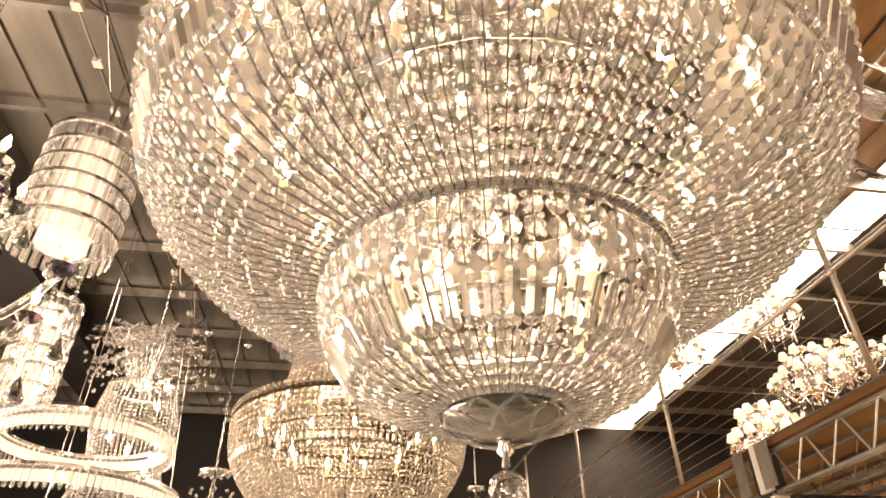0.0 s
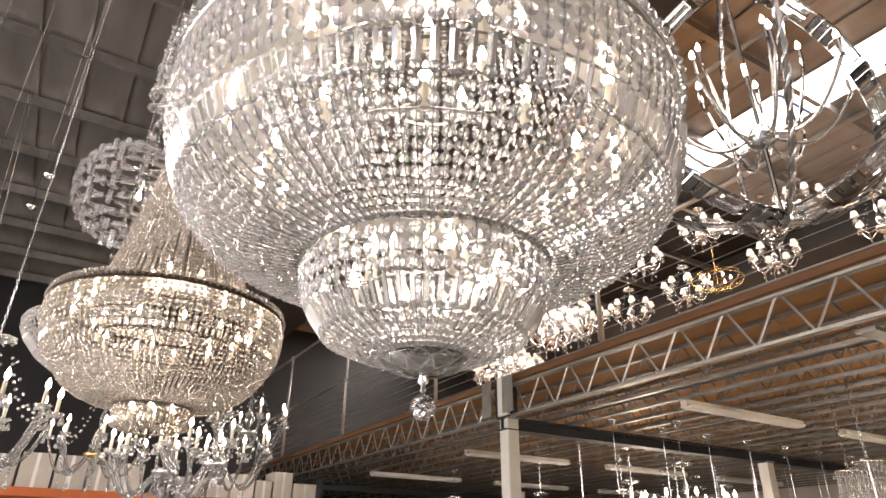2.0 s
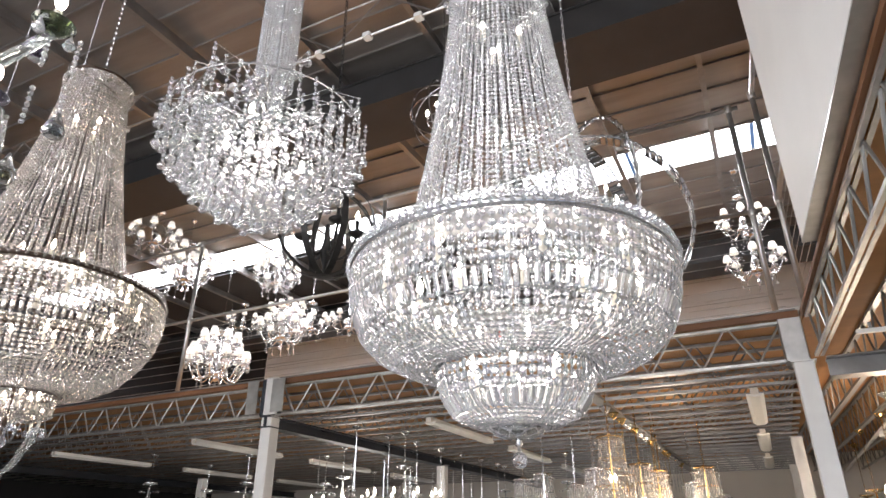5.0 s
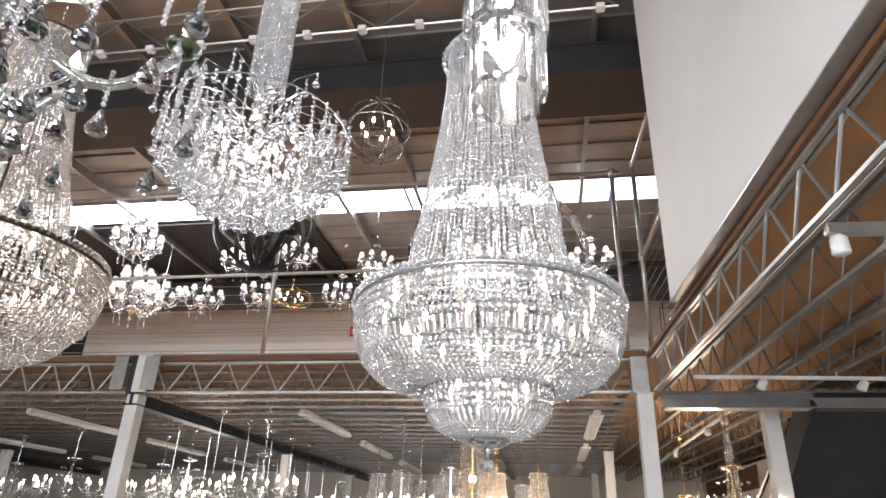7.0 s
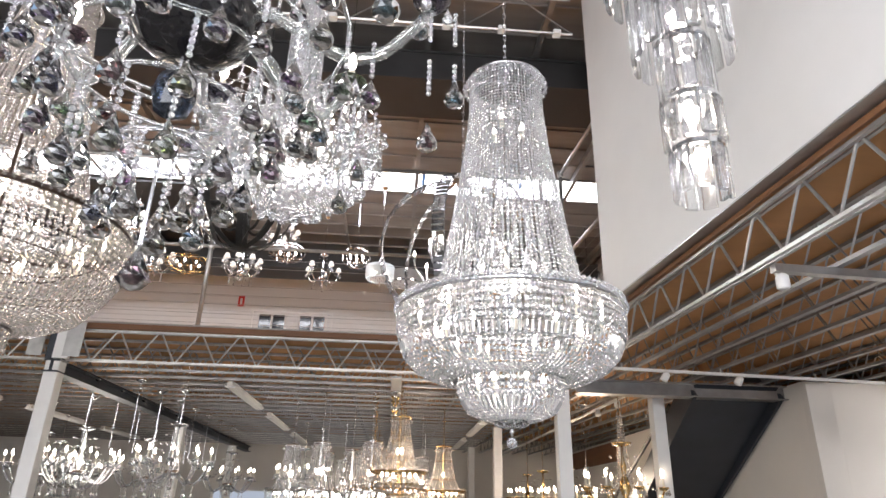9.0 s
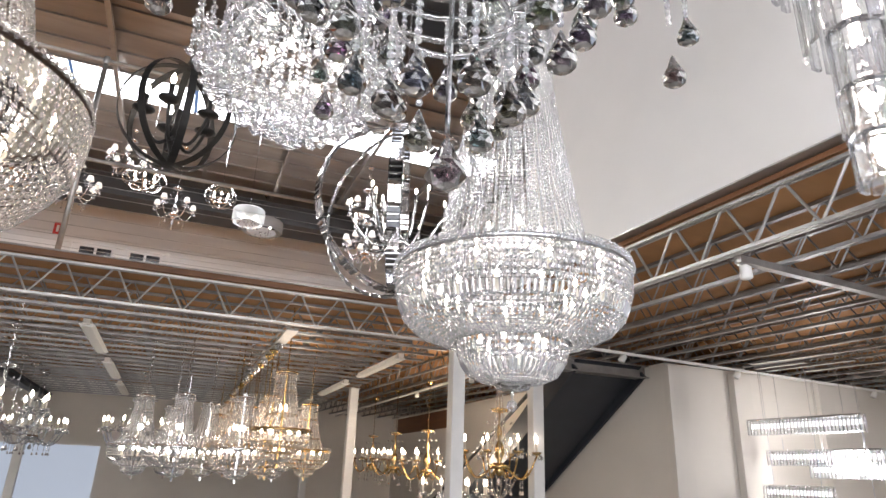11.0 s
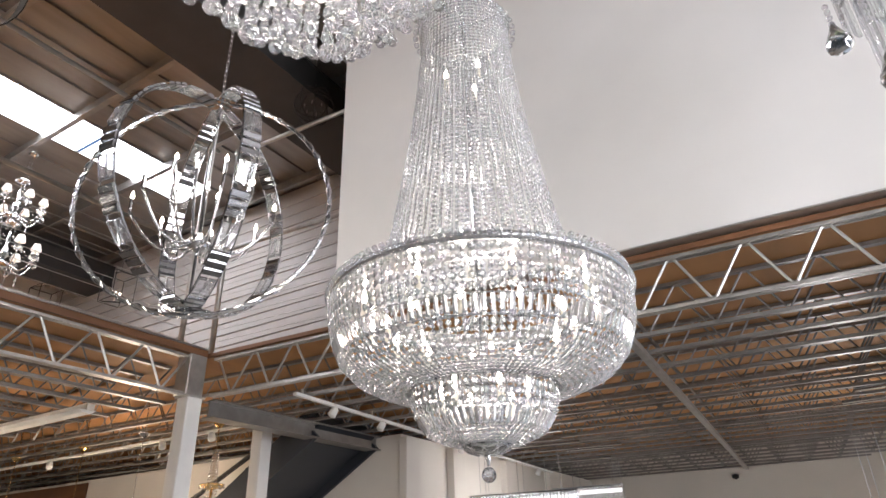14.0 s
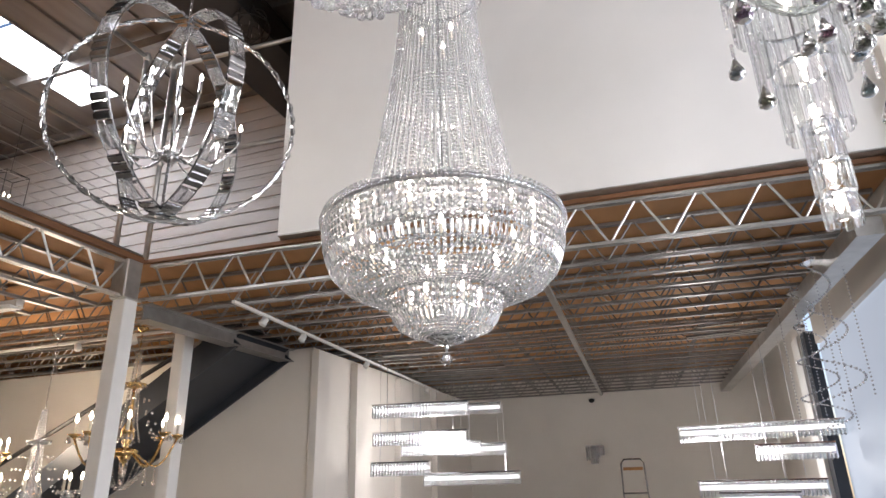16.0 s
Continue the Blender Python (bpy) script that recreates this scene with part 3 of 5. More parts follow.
# stair under the mezzanine
def stair():
    e = thing("stair", 4.3, -2.95, 0, "dark blue-grey steel stair with closed soffit", "stair", "", "structure")
    top, run, w = 3.2, 5.2, 1.1
    k = Kit().add([(0, -w / 2, top), (0, w / 2, top), (run, w / 2, 0), (run, -w / 2, 0), (0.2, -w / 2, top + 0.0), (0.2, w / 2, top), (run, w / 2, 0.12), (run, -w / 2, 0.12)],
                  [(0, 1, 2, 3), (4, 7, 6, 5), (0, 4, 5, 1), (1, 5, 6, 2), (2, 6, 7, 3), (3, 7, 4, 0)])
    part("soffit", k, M["stairdark"], e)
    n = 18
    tr = Kit().box(0, -w / 2, 0, 0.3, w / 2, 0.03).mesh("tread", M["stairdark"])
    for i in range(n):
        part("tread", tr, None, e, m=pose(0.05 + run * i / n, 0, top - 0.02 - top * i / n + 0.12))
    for s in (-1, 1):
        y = s * (w / 2 + 0.03)
        q = Kit().add([(0, y - 0.02, top - 0.16), (0, y + 0.02, top - 0.16), (run, y + 0.02, -0.0), (run, y - 0.02, 0), (0.3, y - 0.02, top + 0.1), (0.3, y + 0.02, top + 0.1), (run + 0.3, y + 0.02, 0.1), (run + 0.3, y - 0.02, 0.1)],
                      [(0, 1, 2, 3), (4, 7, 6, 5), (0, 4, 5, 1), (1, 5, 6, 2), (2, 6, 7, 3), (3, 7, 4, 0)])
        part("stringer", q, M["stairdark"], e)
    part("handrail", Kit().tube([(0.9, w / 2, top + 0.4 - 0.55), (run + 0.4, w / 2, 0.95)], 0.03, 6), M["iron"], e)


stair()
# upper stair, black, at the far corner of the mezzanine
e = thing("upper_stair_rail", 5.2, -3.2, ZF, "black steel stair rail on the upper floor", "railing", "", "structure")
part("handrail", Kit().tube([(0, 0, 1.0), (0.8, 0, 1.05), (2.4, 0, 0.0)], 0.04, 6), M["iron"], e)
part("post", Kit().tube([(0, 0, 0), (0, 0, 1.0)], 0.03, 6), M["iron"], e)
part("post", Kit().tube([(0.8, 0, 0), (0.8, 0, 1.05)], 0.03, 6), M["iron"], e)

# added black sheet: stands in for the unlit roof beyond the skylight
setting("roof_lining_dark", Kit().box(9.0, 5.6, 8.06, 14.48, 18, 8.1), M["black"], "black sheet standing in for the shade under the far roof", "ceiling")
# windows and sign on the upper east wall
def wall_window(y0, y1, z0, z1):
    e = thing("window", 14.46, (y0 + y1) / 2, z0, "white framed window with dark glass panes", "window", "upper windows", "structure")
    w, h = (y1 - y0) / 2, z1 - z0
    part("frame", Kit().box(-0.03, -w - 0.06, -0.06, 0.02, w + 0.06, 0).box(-0.03, -w - 0.06, h, 0.02, w + 0.06, h + 0.06).box(-0.03, -w - 0.06, 0, 0.02, -w, h).box(-0.03, w, 0, 0.02, w + 0.06, h).box(-0.03, -0.03, 0, 0.02, 0.03, h), M["white"], e)
    for s in (-1, 1):
        part("pane", Kit().box(-0.008, min(s * 0.03, s * w), 0, 0.002, max(s * 0.03, s * w), h), M["windowglass"], e, "dark glass pane")


wall_window(4.77, 5.5, 6.3, 6.76)
wall_window(3.62, 4.33, 6.3, 6.76)
setting("window_surround", Kit().box(14.42, 3.4, 6.83, 14.46, 5.75, 6.9).box(14.42, 5.68, 6.2, 14.46, 5.75, 6.83).box(14.42, 3.4, 6.2, 14.46, 3.47, 6.83), M["white"], "white timber window surround", "trim")
s = thing("fire_sign", 14.44, 6.07, 6.97, "small red fire equipment sign on the white wall", "sign")
part("plate", Kit().box(-0.012, -0.09, 0, 0.0, 0.09, 0.31), M["red"], s)
part("symbol", Kit().box(-0.015, -0.03, 0.06, -0.013, 0.03, 0.24), M["white"], s, "white symbol bar")


def batten(x, y, rz=0, z=3.195):
    e = thing("batten_light", x, y, z - 0.09, "white fluorescent batten light, off, under the joists", "light", "batten lights", "", rz)
    part("body", Kit().box(-1.05, -0.035, 0.03, 1.05, 0.035, 0.09, 0.006), M["white"], e)
    part("diffuser", Kit().add([(-1.03, -0.09, 0.03), (1.03, -0.09, 0.03), (1.03, 0.09, 0.03), (-1.03, 0.09, 0.03), (-1.03, -0.05, 0), (1.03, -0.05, 0), (1.03, 0.05, 0), (-1.03, 0.05, 0)],
                               [(3, 2, 1, 0), (4, 5, 6, 7), (0, 1, 5, 4), (1, 2, 6, 5), (2, 3, 7, 6), (3, 0, 4, 7)]), M["white"], e)
    for s in (-1, 1):
        part("end_cap", Kit().box(min(s * 1.05, s * 1.075), -0.04, 0.02, max(s * 1.05, s * 1.075), 0.04, 0.085), M["plaster2"], e)


for y in (3.73, 7.95, 11.4, -0.2):
    for x in (6.45, 9.5, 12.65):
        batten(x, y)


def track(x, y, rz, length, spots, z=3.12):
    e = thing("track_light", x, y, z, "white lighting track with small spotlights", "light", "lighting tracks", "", rz)
    part("rail", Kit().box(0, -0.02, 0, length, 0.02, 0.03), M["white"], e)
    hanger = Kit().box(-0.01, -0.01, 0.03, 0.01, 0.01, ZB - z).mesh("hanger", M["galv"])
    for i in range(int(length / 1.2) + 1):
        part("hanger", hanger, None, e, m=pose(0.1 + 1.2 * i, 0, 0))
    head = Kit().lathe([(0.03, -0.11), (0.045, -0.1), (0.04, -0.02), (0.02, 0)], 12).mesh("spotlight_head", M["white"], True)
    for s in spots:
        part("spotlight_head", head, None, e, m=pose(s, 0, 0, 25, 20, 30))


track(4.6, -1.72, 0, 11, (0.8, 1.7, 4.2))
track(3.36, -0.98, -86.2, 7.4, (0.65, 1.55, 3.6, 6.7))
sp = thing("spotlight", 0.27, -1.07, 3.14, "small white spotlight on the runner", "light")
part("arm", Kit().tube([(0, 0, 0), (-0.06, 0, -0.05)], 0.012, 6), M["white"], sp)
part("head", Kit().lathe([(0.03, -0.13), (0.045, -0.12), (0.042, -0.04), (0.02, -0.02)], 12, -0.06, 0), M["white"], sp, "", True)

# ---- chandeliers ----
def joined_ring(name, kit, n, parent, material):
    """The same pieces as ring_of, too small to tell apart, as one part."""
    k = Kit()
    for i in range(n):
        c, d = math.cos(2 * math.pi * i / n), math.sin(2 * math.pi * i / n)
        k.add([(vx * c - vy * d, vx * d + vy * c, vz) for vx, vy, vz in kit.v], kit.f)
    tagged(part(name, k, material, parent), "", "", "", "stuff")


def string_wires(parent, prof, n, material, r):
    """The thin wires on which the beads hang, one joined part."""
    k = Kit()
    for i in range(n):
        c, d = math.cos(2 * math.pi * i / n), math.sin(2 * math.pi * i / n)
        k.tube([(q * c, q * d, z) for q, z in prof], r, 3)
    tagged(part("string_wire", k, material, parent), "", "", "", "stuff")


def empire(x, y, z0, s, label, cry, metal, band, bulbs, neck, basket, lower, tall, nb, nn, nl, bead, bottom_bowl=True, group="", keep=0, facing=200, lamps=True):
    """A basket chandelier: a neck of bead strings, a wide basket, a second tier below, bowl and ball. Radii and heights relative to z0, before the scale s."""
    q = lambda prof: [(r * s, z * s) for r, z in prof]
    e = thing("crystal_chandelier", x, y, z0, label, "chandelier", group)
    neck, basket, lower = q(neck), q(basket), q(lower)
    bead *= s
    rt, zt = neck[0]
    part("crown_ring", Kit().lathe([(rt + 0.008 * s, zt - 0.008 * s), (rt + 0.02 * s, zt - 0.008 * s), (rt + 0.024 * s, zt + 0.004 * s), (rt + 0.008 * s, zt + 0.01 * s), (rt + 0.008 * s, zt - 0.008 * s)], 40), metal, e, "", True)
    (ring_of if lamps else joined_ring)("crown_bead", Kit().gem((rt + 0.035 * s, 0, zt - 0.05 * s), bead * 1.1), max(10, nn // 2), e, cry)
    half = len(neck) // 2
    bead_net("neck_bead", e, neck[:half + 1], nn, bead * 0.66, bead * 1.5, cry, 0, jit=0.3)
    bead_net("low_neck_bead", e, neck[half:], nn, bead * 0.74, bead * 1.7, cry, 0, jit=0.3)
    for k in (1, half):
        r, z = neck[k]
        part("neck_ring", Kit().tube([((r - 0.004) * math.cos(a * math.pi / 24), (r - 0.004) * math.sin(a * math.pi / 24), z) for a in range(48)], 0.0035 * s, 4, True), metal, e)
    rr, zr = basket[0]
    part("rim_band", Kit().lathe([(rr - 0.012 * s, zr - 0.014 * s), (rr + 0.008 * s, zr - 0.014 * s), (rr + 0.014 * s, zr), (rr + 0.008 * s, zr + 0.016 * s), (rr - 0.012 * s, zr + 0.016 * s), (rr - 0.012 * s, zr - 0.014 * s)], 64), band, e, "", True)
    part("rim_plate", Kit().lathe([(neck[-1][0] - 0.01 * s, zr + 0.01 * s), (rr - 0.016 * s, zr + 0.01 * s), (rr - 0.016 * s, zr + 0.004 * s), (neck[-1][0] - 0.01 * s, zr + 0.004 * s), (neck[-1][0] - 0.01 * s, zr + 0.01 * s)], 48), cry, e)
    (ring_of if lamps else joined_ring)("rim_bead", Kit().gem((rr + 0.004 * s, 0, zr + 0.034 * s), bead * 0.85), nb, e, cry)
    joined_ring("outer_rim_bead", Kit().gem((rr + 0.018 * s, 0, zr), bead * 0.7), nb, e, cry)
    # basket: larger octagons first, then a row of long prisms, then small beads that run in to the lower tier
    cut = max(2, len(basket) // 2)
    bead_net("basket_bead", e, basket[:cut], nb, bead * 1.0, bead * 2.35, cry, keep, facing, jit=0.25)
    if lamps:
        string_wires(e, neck, nn, metal, 0.0011 * s)
        string_wires(e, basket[:cut], nb, M["darkchrome"], 0.0022 * s)
        string_wires(e, basket[cut:], nb, M["darkchrome"], 0.0018 * s)
        string_wires(e, lower, nl, M["darkchrome"], 0.0018 * s)
    (r0, z0p), (r1, z1p) = basket[cut - 1], basket[cut]
    L = math.hypot(r1 - r0, z1p - z0p)
    (ring_of if lamps else joined_ring)("prism", Kit().prism((r0, 0, z0p), (r1 - r0, 0, z1p - z0p), (0, 1, 0), L * 1.0, 2 * math.pi * r0 / nb * 0.5, 0.014 * s), nb, e, cry)
    bead_net("under_bead", e, basket[cut:], nb, bead * 0.8, bead * 1.8, cry, 0, jit=0.25)
    for k in (0, cut - 1, cut):
        r, z = basket[k]
        part("wire_ring", Kit().tube([((r - 0.008 * s) * math.cos(a * math.pi / 24), (r - 0.008 * s) * math.sin(a * math.pi / 24), z) for a in range(48)], 0.004 * s, 4, True), metal, e)
    r, z = lower[0]
    part("tier_ring", Kit().lathe([(r - 0.01 * s, z - 0.008 * s), (r + 0.01 * s, z - 0.008 * s), (r + 0.01 * s, z + 0.01 * s), (r - 0.01 * s, z + 0.01 * s), (r - 0.01 * s, z - 0.008 * s)], 48), band, e, "", True)
    c2 = max(2, len(lower) // 2)
    bead_net("tier_bead", e, lower[:c2], nl, bead * 1.0, bead * 2.3, cry, 0, jit=0.25)
    (r0, z0p), (r1, z1p) = lower[c2 - 1], lower[c2]
    (ring_of if lamps else joined_ring)("tier_prism", Kit().prism((r0, 0, z0p), (r1 - r0, 0, z1p - z0p), (0, 1, 0), math.hypot(r1 - r0, z1p - z0p) * 1.1, 2 * math.pi * r0 / nl * 0.7, 0.016 * s), nl, e, cry)
    bead_net("tier_under_bead", e, lower[c2:], nl, bead * 0.78, bead * 1.75, cry, 0, jit=0.25)
    if bottom_bowl:
        r, z = lower[-1]
        bowl = part("bottom_bowl", Kit().lathe([(r, z), (r * 0.97, z - 0.014 * s), (r * 0.75, z - 0.032 * s), (r * 0.35, z - 0.043 * s), (0.0, z - 0.046 * s)], 24), M["cutbowl"], e, "cut-glass bowl with a diamond pattern", True)
        part("bowl_cap", Kit().lathe([(0.0, z + 0.003), (r * 0.98, z + 0.003), (r * 0.98, z + 0.009), (0.0, z + 0.012)], 24), M["darkchrome"], e)
        for sg in (-1, 1):
            kd = Kit().tube([(r * f * math.cos(sg * h), r * f * math.sin(sg * h), z - d * s) for f, h, d in ((0.99, -0.3, 0.004), (0.9, 0, 0.024), (0.5, 0.3, 0.041))], 0.004 * s, 4).mesh("diamond_cut", cry)
            for i in range(10):
                part("diamond_cut", kd, None, bowl, m=pose(0, 0, 0, 0, 0, 36 * i))
        part("finial", Kit().lathe([(0.0, z - 0.094 * s), (0.008 * s, z - 0.09 * s), (0.006 * s, z - 0.075 * s), (0.016 * s, z - 0.065 * s), (0.01 * s, z - 0.052 * s), (0.016 * s, z - 0.045 * s)], 12), metal, e, "", True)
        part("hanging_ball", Kit().spin([(0.034 * s * math.sin(math.pi * t / 8), z - 0.13 * s - 0.034 * s * math.cos(math.pi * t / 8)) for t in range(9)], 10, 0, 0), M["ballglass"], e, "faceted crystal ball")
    # inner frame, stem and lamps
    part("stem", Kit().tube([(0, 0, lower[-1][1] - 0.04 * s), (0, 0, zt + 0.02 * s)], 0.012 * s, 6), metal, e)
    fm = flame_mesh(bulbs, 1.0 * s)
    sock = Kit().lathe([(0.014 * s, -0.07 * s), (0.016 * s, -0.06 * s), (0.014 * s, 0)], 8).mesh("lamp_holder", M["candle"])
    if lamps:
        rows = [(rr * 0.62, zr - 0.16 * s, 11), (rr * 0.8, zr - 0.07 * s, 9), (lower[0][0] * 0.6, lower[0][1] - 0.03 * s, 6), (neck[-1][0] * 0.35, zr + 0.28 * s, 5), (rt * 0.45, zt - 0.4 * s, 3)]
    else:
        rows = [(rr * 0.6, zr - 0.05 * s, 6), (rt * 0.3, zr + 0.2 * s, 2)]
    for r, z, n in rows:
        part("lamp_ring", Kit().tube([(r * math.cos(a * math.pi / 12), r * math.sin(a * math.pi / 12), z - 0.07 * s) for a in range(24)], 0.006 * s, 4, True), metal, e)
        for i in range(n):
            a = 2 * math.pi * (i + 0.3) / n
            part("lamp_holder", sock, None, e, m=pose(r * math.cos(a), r * math.sin(a), z))
            part("flame_bulb", fm, None, e, m=pose(r * math.cos(a), r * math.sin(a), z))
    if tall:
        part("crown_spider", Kit().tube([(-rt, 0, zt), (0, 0, zt + 0.03), (rt, 0, zt)], 0.006 * s, 5).tube([(0, -rt, zt), (0, 0, zt + 0.03), (0, rt, zt)], 0.006 * s, 5), metal, e)
        chain(e, zt, tall - z0, M["chrome"] if metal != M["gold"] else M["gold"], 0.016)
    return e


MAIN = (0.447, 0.728)
empire(*MAIN, 2.0, 1.0, "huge lit clear crystal basket chandelier with a tall bead neck", M["crystal"], M["chrome"], M["chrome"], M["bulb"],
       neck=[(0.272, 2.68), (0.276, 2.42), (0.305, 2.1), (0.352, 1.76), (0.405, 1.42), (0.465, 1.1), (0.52, 0.845)],
       basket=[(0.742, 0.825), (0.744, 0.75), (0.738, 0.67), (0.72, 0.59), (0.688, 0.515), (0.615, 0.44), (0.5, 0.39), (0.35, 0.372)],
       lower=[(0.345, 0.385), (0.338, 0.31), (0.318, 0.245), (0.272, 0.18), (0.195, 0.145), (0.116, 0.13)],
       tall=8.15, nb=118, nn=70, nl=58, bead=0.0178, keep=300, facing=215)
point_lamp("main_chandelier_lamp", (MAIN[0], MAIN[1], 2.84), 6, 0.3)
point_lamp("main_tier_lamp", (MAIN[0], MAIN[1], 2.36), 1.0, 0.12)
point_lamp("main_neck_lamp", (MAIN[0], MAIN[1], 3.6), 7, 0.06)

gold_basket = empire(0.215, 4.0, 2.4, 1.0, "champagne crystal basket chandelier, lit, with dark bronze rim bands", M["crystal_gold"], M["bronze"], M["bronze"], M["warmbulb"],
       neck=[(0.21, 2.59), (0.23, 2.38), (0.285, 1.95), (0.37, 1.5), (0.48, 1.03), (0.54, 0.83)],
       basket=[(0.775, 0.80), (0.79, 0.72), (0.785, 0.62), (0.765, 0.53), (0.745, 0.48), (0.70, 0.40), (0.58, 0.25), (0.41, 0.165), (0.25, 0.145)],
       lower=[(0.245, 0.145), (0.245, 0.10), (0.24, 0.06), (0.235, 0.015), (0.18, -0.005), (0.1, -0.015)],
       tall=8.15, nb=112, nn=70, nl=44, bead=0.0166, bottom_bowl=False, keep=220, facing=250)
part("hanging_ball", Kit().spin([(0.036 * math.sin(math.pi * t / 8), -0.15 - 0.036 * math.cos(math.pi * t / 8)) for t in range(9)], 10, 0, 0), M["ballglass"], gold_basket, "faceted crystal ball")
part("ball_wire", Kit().tube([(0, 0, -0.115), (0, 0, 0.1)], 0.003, 4), M["bronze"], gold_basket)
point_lamp("gold_neck_lamp", (0.215, 4.0, 4.1), 5, 0.06, (1, 0.94, 0.86))
point_lamp("gold_chandelier_lamp", (0.215, 4.0, 3.15), 8, 0.3, (1, 0.94, 0.86))


def scroll(r0, z0, r1, z1, sag, n=12, curl=0.0):
    """An S-shaped arm from the hub to the cup, in the plane y=0."""
    pts = []
    for i in range(n + 1):
        t = i / n
        pts.append((r0 + (r1 - r0) * t, 0, z0 + (z1 - z0) * t * t - sag * math.sin(math.pi * t) + curl * math.sin(2 * math.pi * t)))
    return pts


def candle_chandelier(x, y, z0, s, label, arms=8, R=0.42, metal="gold", cry="crystal", bulb="warmbulb", shades=False, top=None, tiers=1, drops=True, armr=0.012, group="", sag=0.16, body="crystal", seed=0, fine=False):
    """Arms with candles or shades round a turned stem, with chains of beads and pear drops."""
    rnd = random.Random(seed)
    e = thing("candle_chandelier", x, y, z0, label, "chandelier", group)
    H = 0.62 * s
    part("stem", Kit().lathe([(0.0, 0.0), (0.03 * s, 0.015 * s), (0.05 * s, 0.05 * s), (0.03 * s, 0.1 * s), (0.018 * s, 0.14 * s), (0.055 * s, 0.22 * s), (0.04 * s, 0.3 * s), (0.015 * s, 0.34 * s), (0.03 * s, 0.42 * s), (0.012 * s, 0.5 * s), (0.012 * s, H)], 14), M[body], e, "", True)
    part("hub", Kit().lathe([(0.01 * s, 0.06 * s), (0.085 * s, 0.07 * s), (0.1 * s, 0.1 * s), (0.06 * s, 0.125 * s), (0.01 * s, 0.13 * s)], 20), M[metal], e, "", True)
    part("crown", Kit().lathe([(0.012 * s, H - 0.02 * s), (0.08 * s, H), (0.1 * s, H + 0.02 * s), (0.095 * s, H + 0.024 * s), (0.012 * s, H + 0.01 * s)], 16), M[metal], e, "", True)
    cup = Kit().lathe([(0.008 * s, -0.03 * s), (0.03 * s, -0.015 * s), (0.05 * s, 0.004 * s), (0.046 * s, 0.008 * s), (0.01 * s, 0.0)], 12).mesh("drip_cup", M[cry if cry != "crystal_gold" else metal], True)
    can = Kit().lathe([(0.011 * s, 0.0), (0.0115 * s, 0.085 * s), (0.006 * s, 0.09 * s)], 8).mesh("candle", M["candle"], True)
    fl = flame_mesh(M[bulb], s)
    sh = Kit().lathe([(0.062 * s, 0.05 * s), (0.036 * s, 0.135 * s), (0.034 * s, 0.135 * s), (0.06 * s, 0.05 * s), (0.062 * s, 0.05 * s)], 14).mesh("lamp_shade", M["shade"], True)
    dm = Kit().drop((0, 0, 0), 0.017 * s, 0.055 * s).mesh("pear_drop", M[cry])
    tiny = Kit()
    for tier in range(tiers):
        n = max(4, arms - 4 * tier)
        rr, zz = R * s * (1 - 0.38 * tier), (0.1 + 0.24 * tier) * s
        am = Kit().tube(scroll(0.05 * s, zz, rr, zz + 0.1 * s, sag * s, 12, 0.03 * s), armr * s, 6).mesh("arm", M[body if body == "glassarm" else metal], True)
        for i in range(n):
            a = 360 * (i + 0.5 * tier) / n
            part("arm", am, None, e, m=pose(0, 0, 0, 0, 0, a))
            c, d = math.cos(radians(a)), math.sin(radians(a))
            px, py, pz = rr * c, rr * d, zz + 0.125 * s
            part("drip_cup", cup, None, e, m=pose(px, py, pz))
            cn = part("candle", can, None, e, m=pose(px, py, pz))
            part("flame_bulb", fl, None, cn, m=pose(0, 0, 0.09 * s))
            if shades:
                part("lamp_shade", sh, None, cn, "small white lit shade", m=pose(0, 0, 0.02 * s))
            if drops:
                for k in range(3):
                    b = a + (k - 1) * 40
                    dx, dy = px + 0.045 * s * math.cos(radians(b)), py + 0.045 * s * math.sin(radians(b))
                    if fine:
                        part("pear_drop", dm, None, e, m=pose(dx, dy, pz - 0.01 * s, 0, 0, rnd.random() * 90))
                    else:
                        tiny.drop((dx, dy, pz - 0.01 * s), 0.017 * s, 0.055 * s, 5)
                fx, fy, fz = rr * 0.62 * c, rr * 0.62 * d, zz - sag * 0.75 * s
                for j in range(5):
                    tiny.gem((fx, fy, fz - 0.012 * s - j * 0.02 * s), 0.008 * s, 5)
                tiny.drop((fx, fy, fz - 0.11 * s), 0.017 * s, 0.055 * s, 5)
        if drops and tier == 0:
            sw = Kit()
            for j in range(9):
                t = j / 8
                sw.gem((0.09 * s + (rr - 0.09 * s) * t, 0, H - (H - zz - 0.12 * s) * t - 0.16 * s * math.sin(math.pi * t)), 0.011 * s, 5)
            for i in range(n):
                b = 2 * math.pi * i / n
                tiny.add([(vx * math.cos(b), vx * math.sin(b), vz) if abs(vy) < 1e-9 else (vx * math.cos(b) - vy * math.sin(b), vx * math.sin(b) + vy * math.cos(b), vz) for vx, vy, vz in sw.v], sw.f)
    if fine:
        bead_net("column_bead", e, [(0.02 * s, H + 0.28 * s), (0.06 * s, 0.34 * s), (0.1 * s, 0.16 * s)], 9, 0.009 * s, 0.022 * s, M[cry], 0, jit=2)
        bead_net("skirt_bead", e, [(R * 0.5 * s, 0.02 * s), (R * 0.3 * s, -0.12 * s), (0.03 * s, -0.2 * s)], 10, 0.01 * s, 0.026 * s, M[cry], 0, jit=2)
    if tiny.v:
        tagged(part("drop_beadwork", tiny, M[cry], e), "", "", "", "stuff")
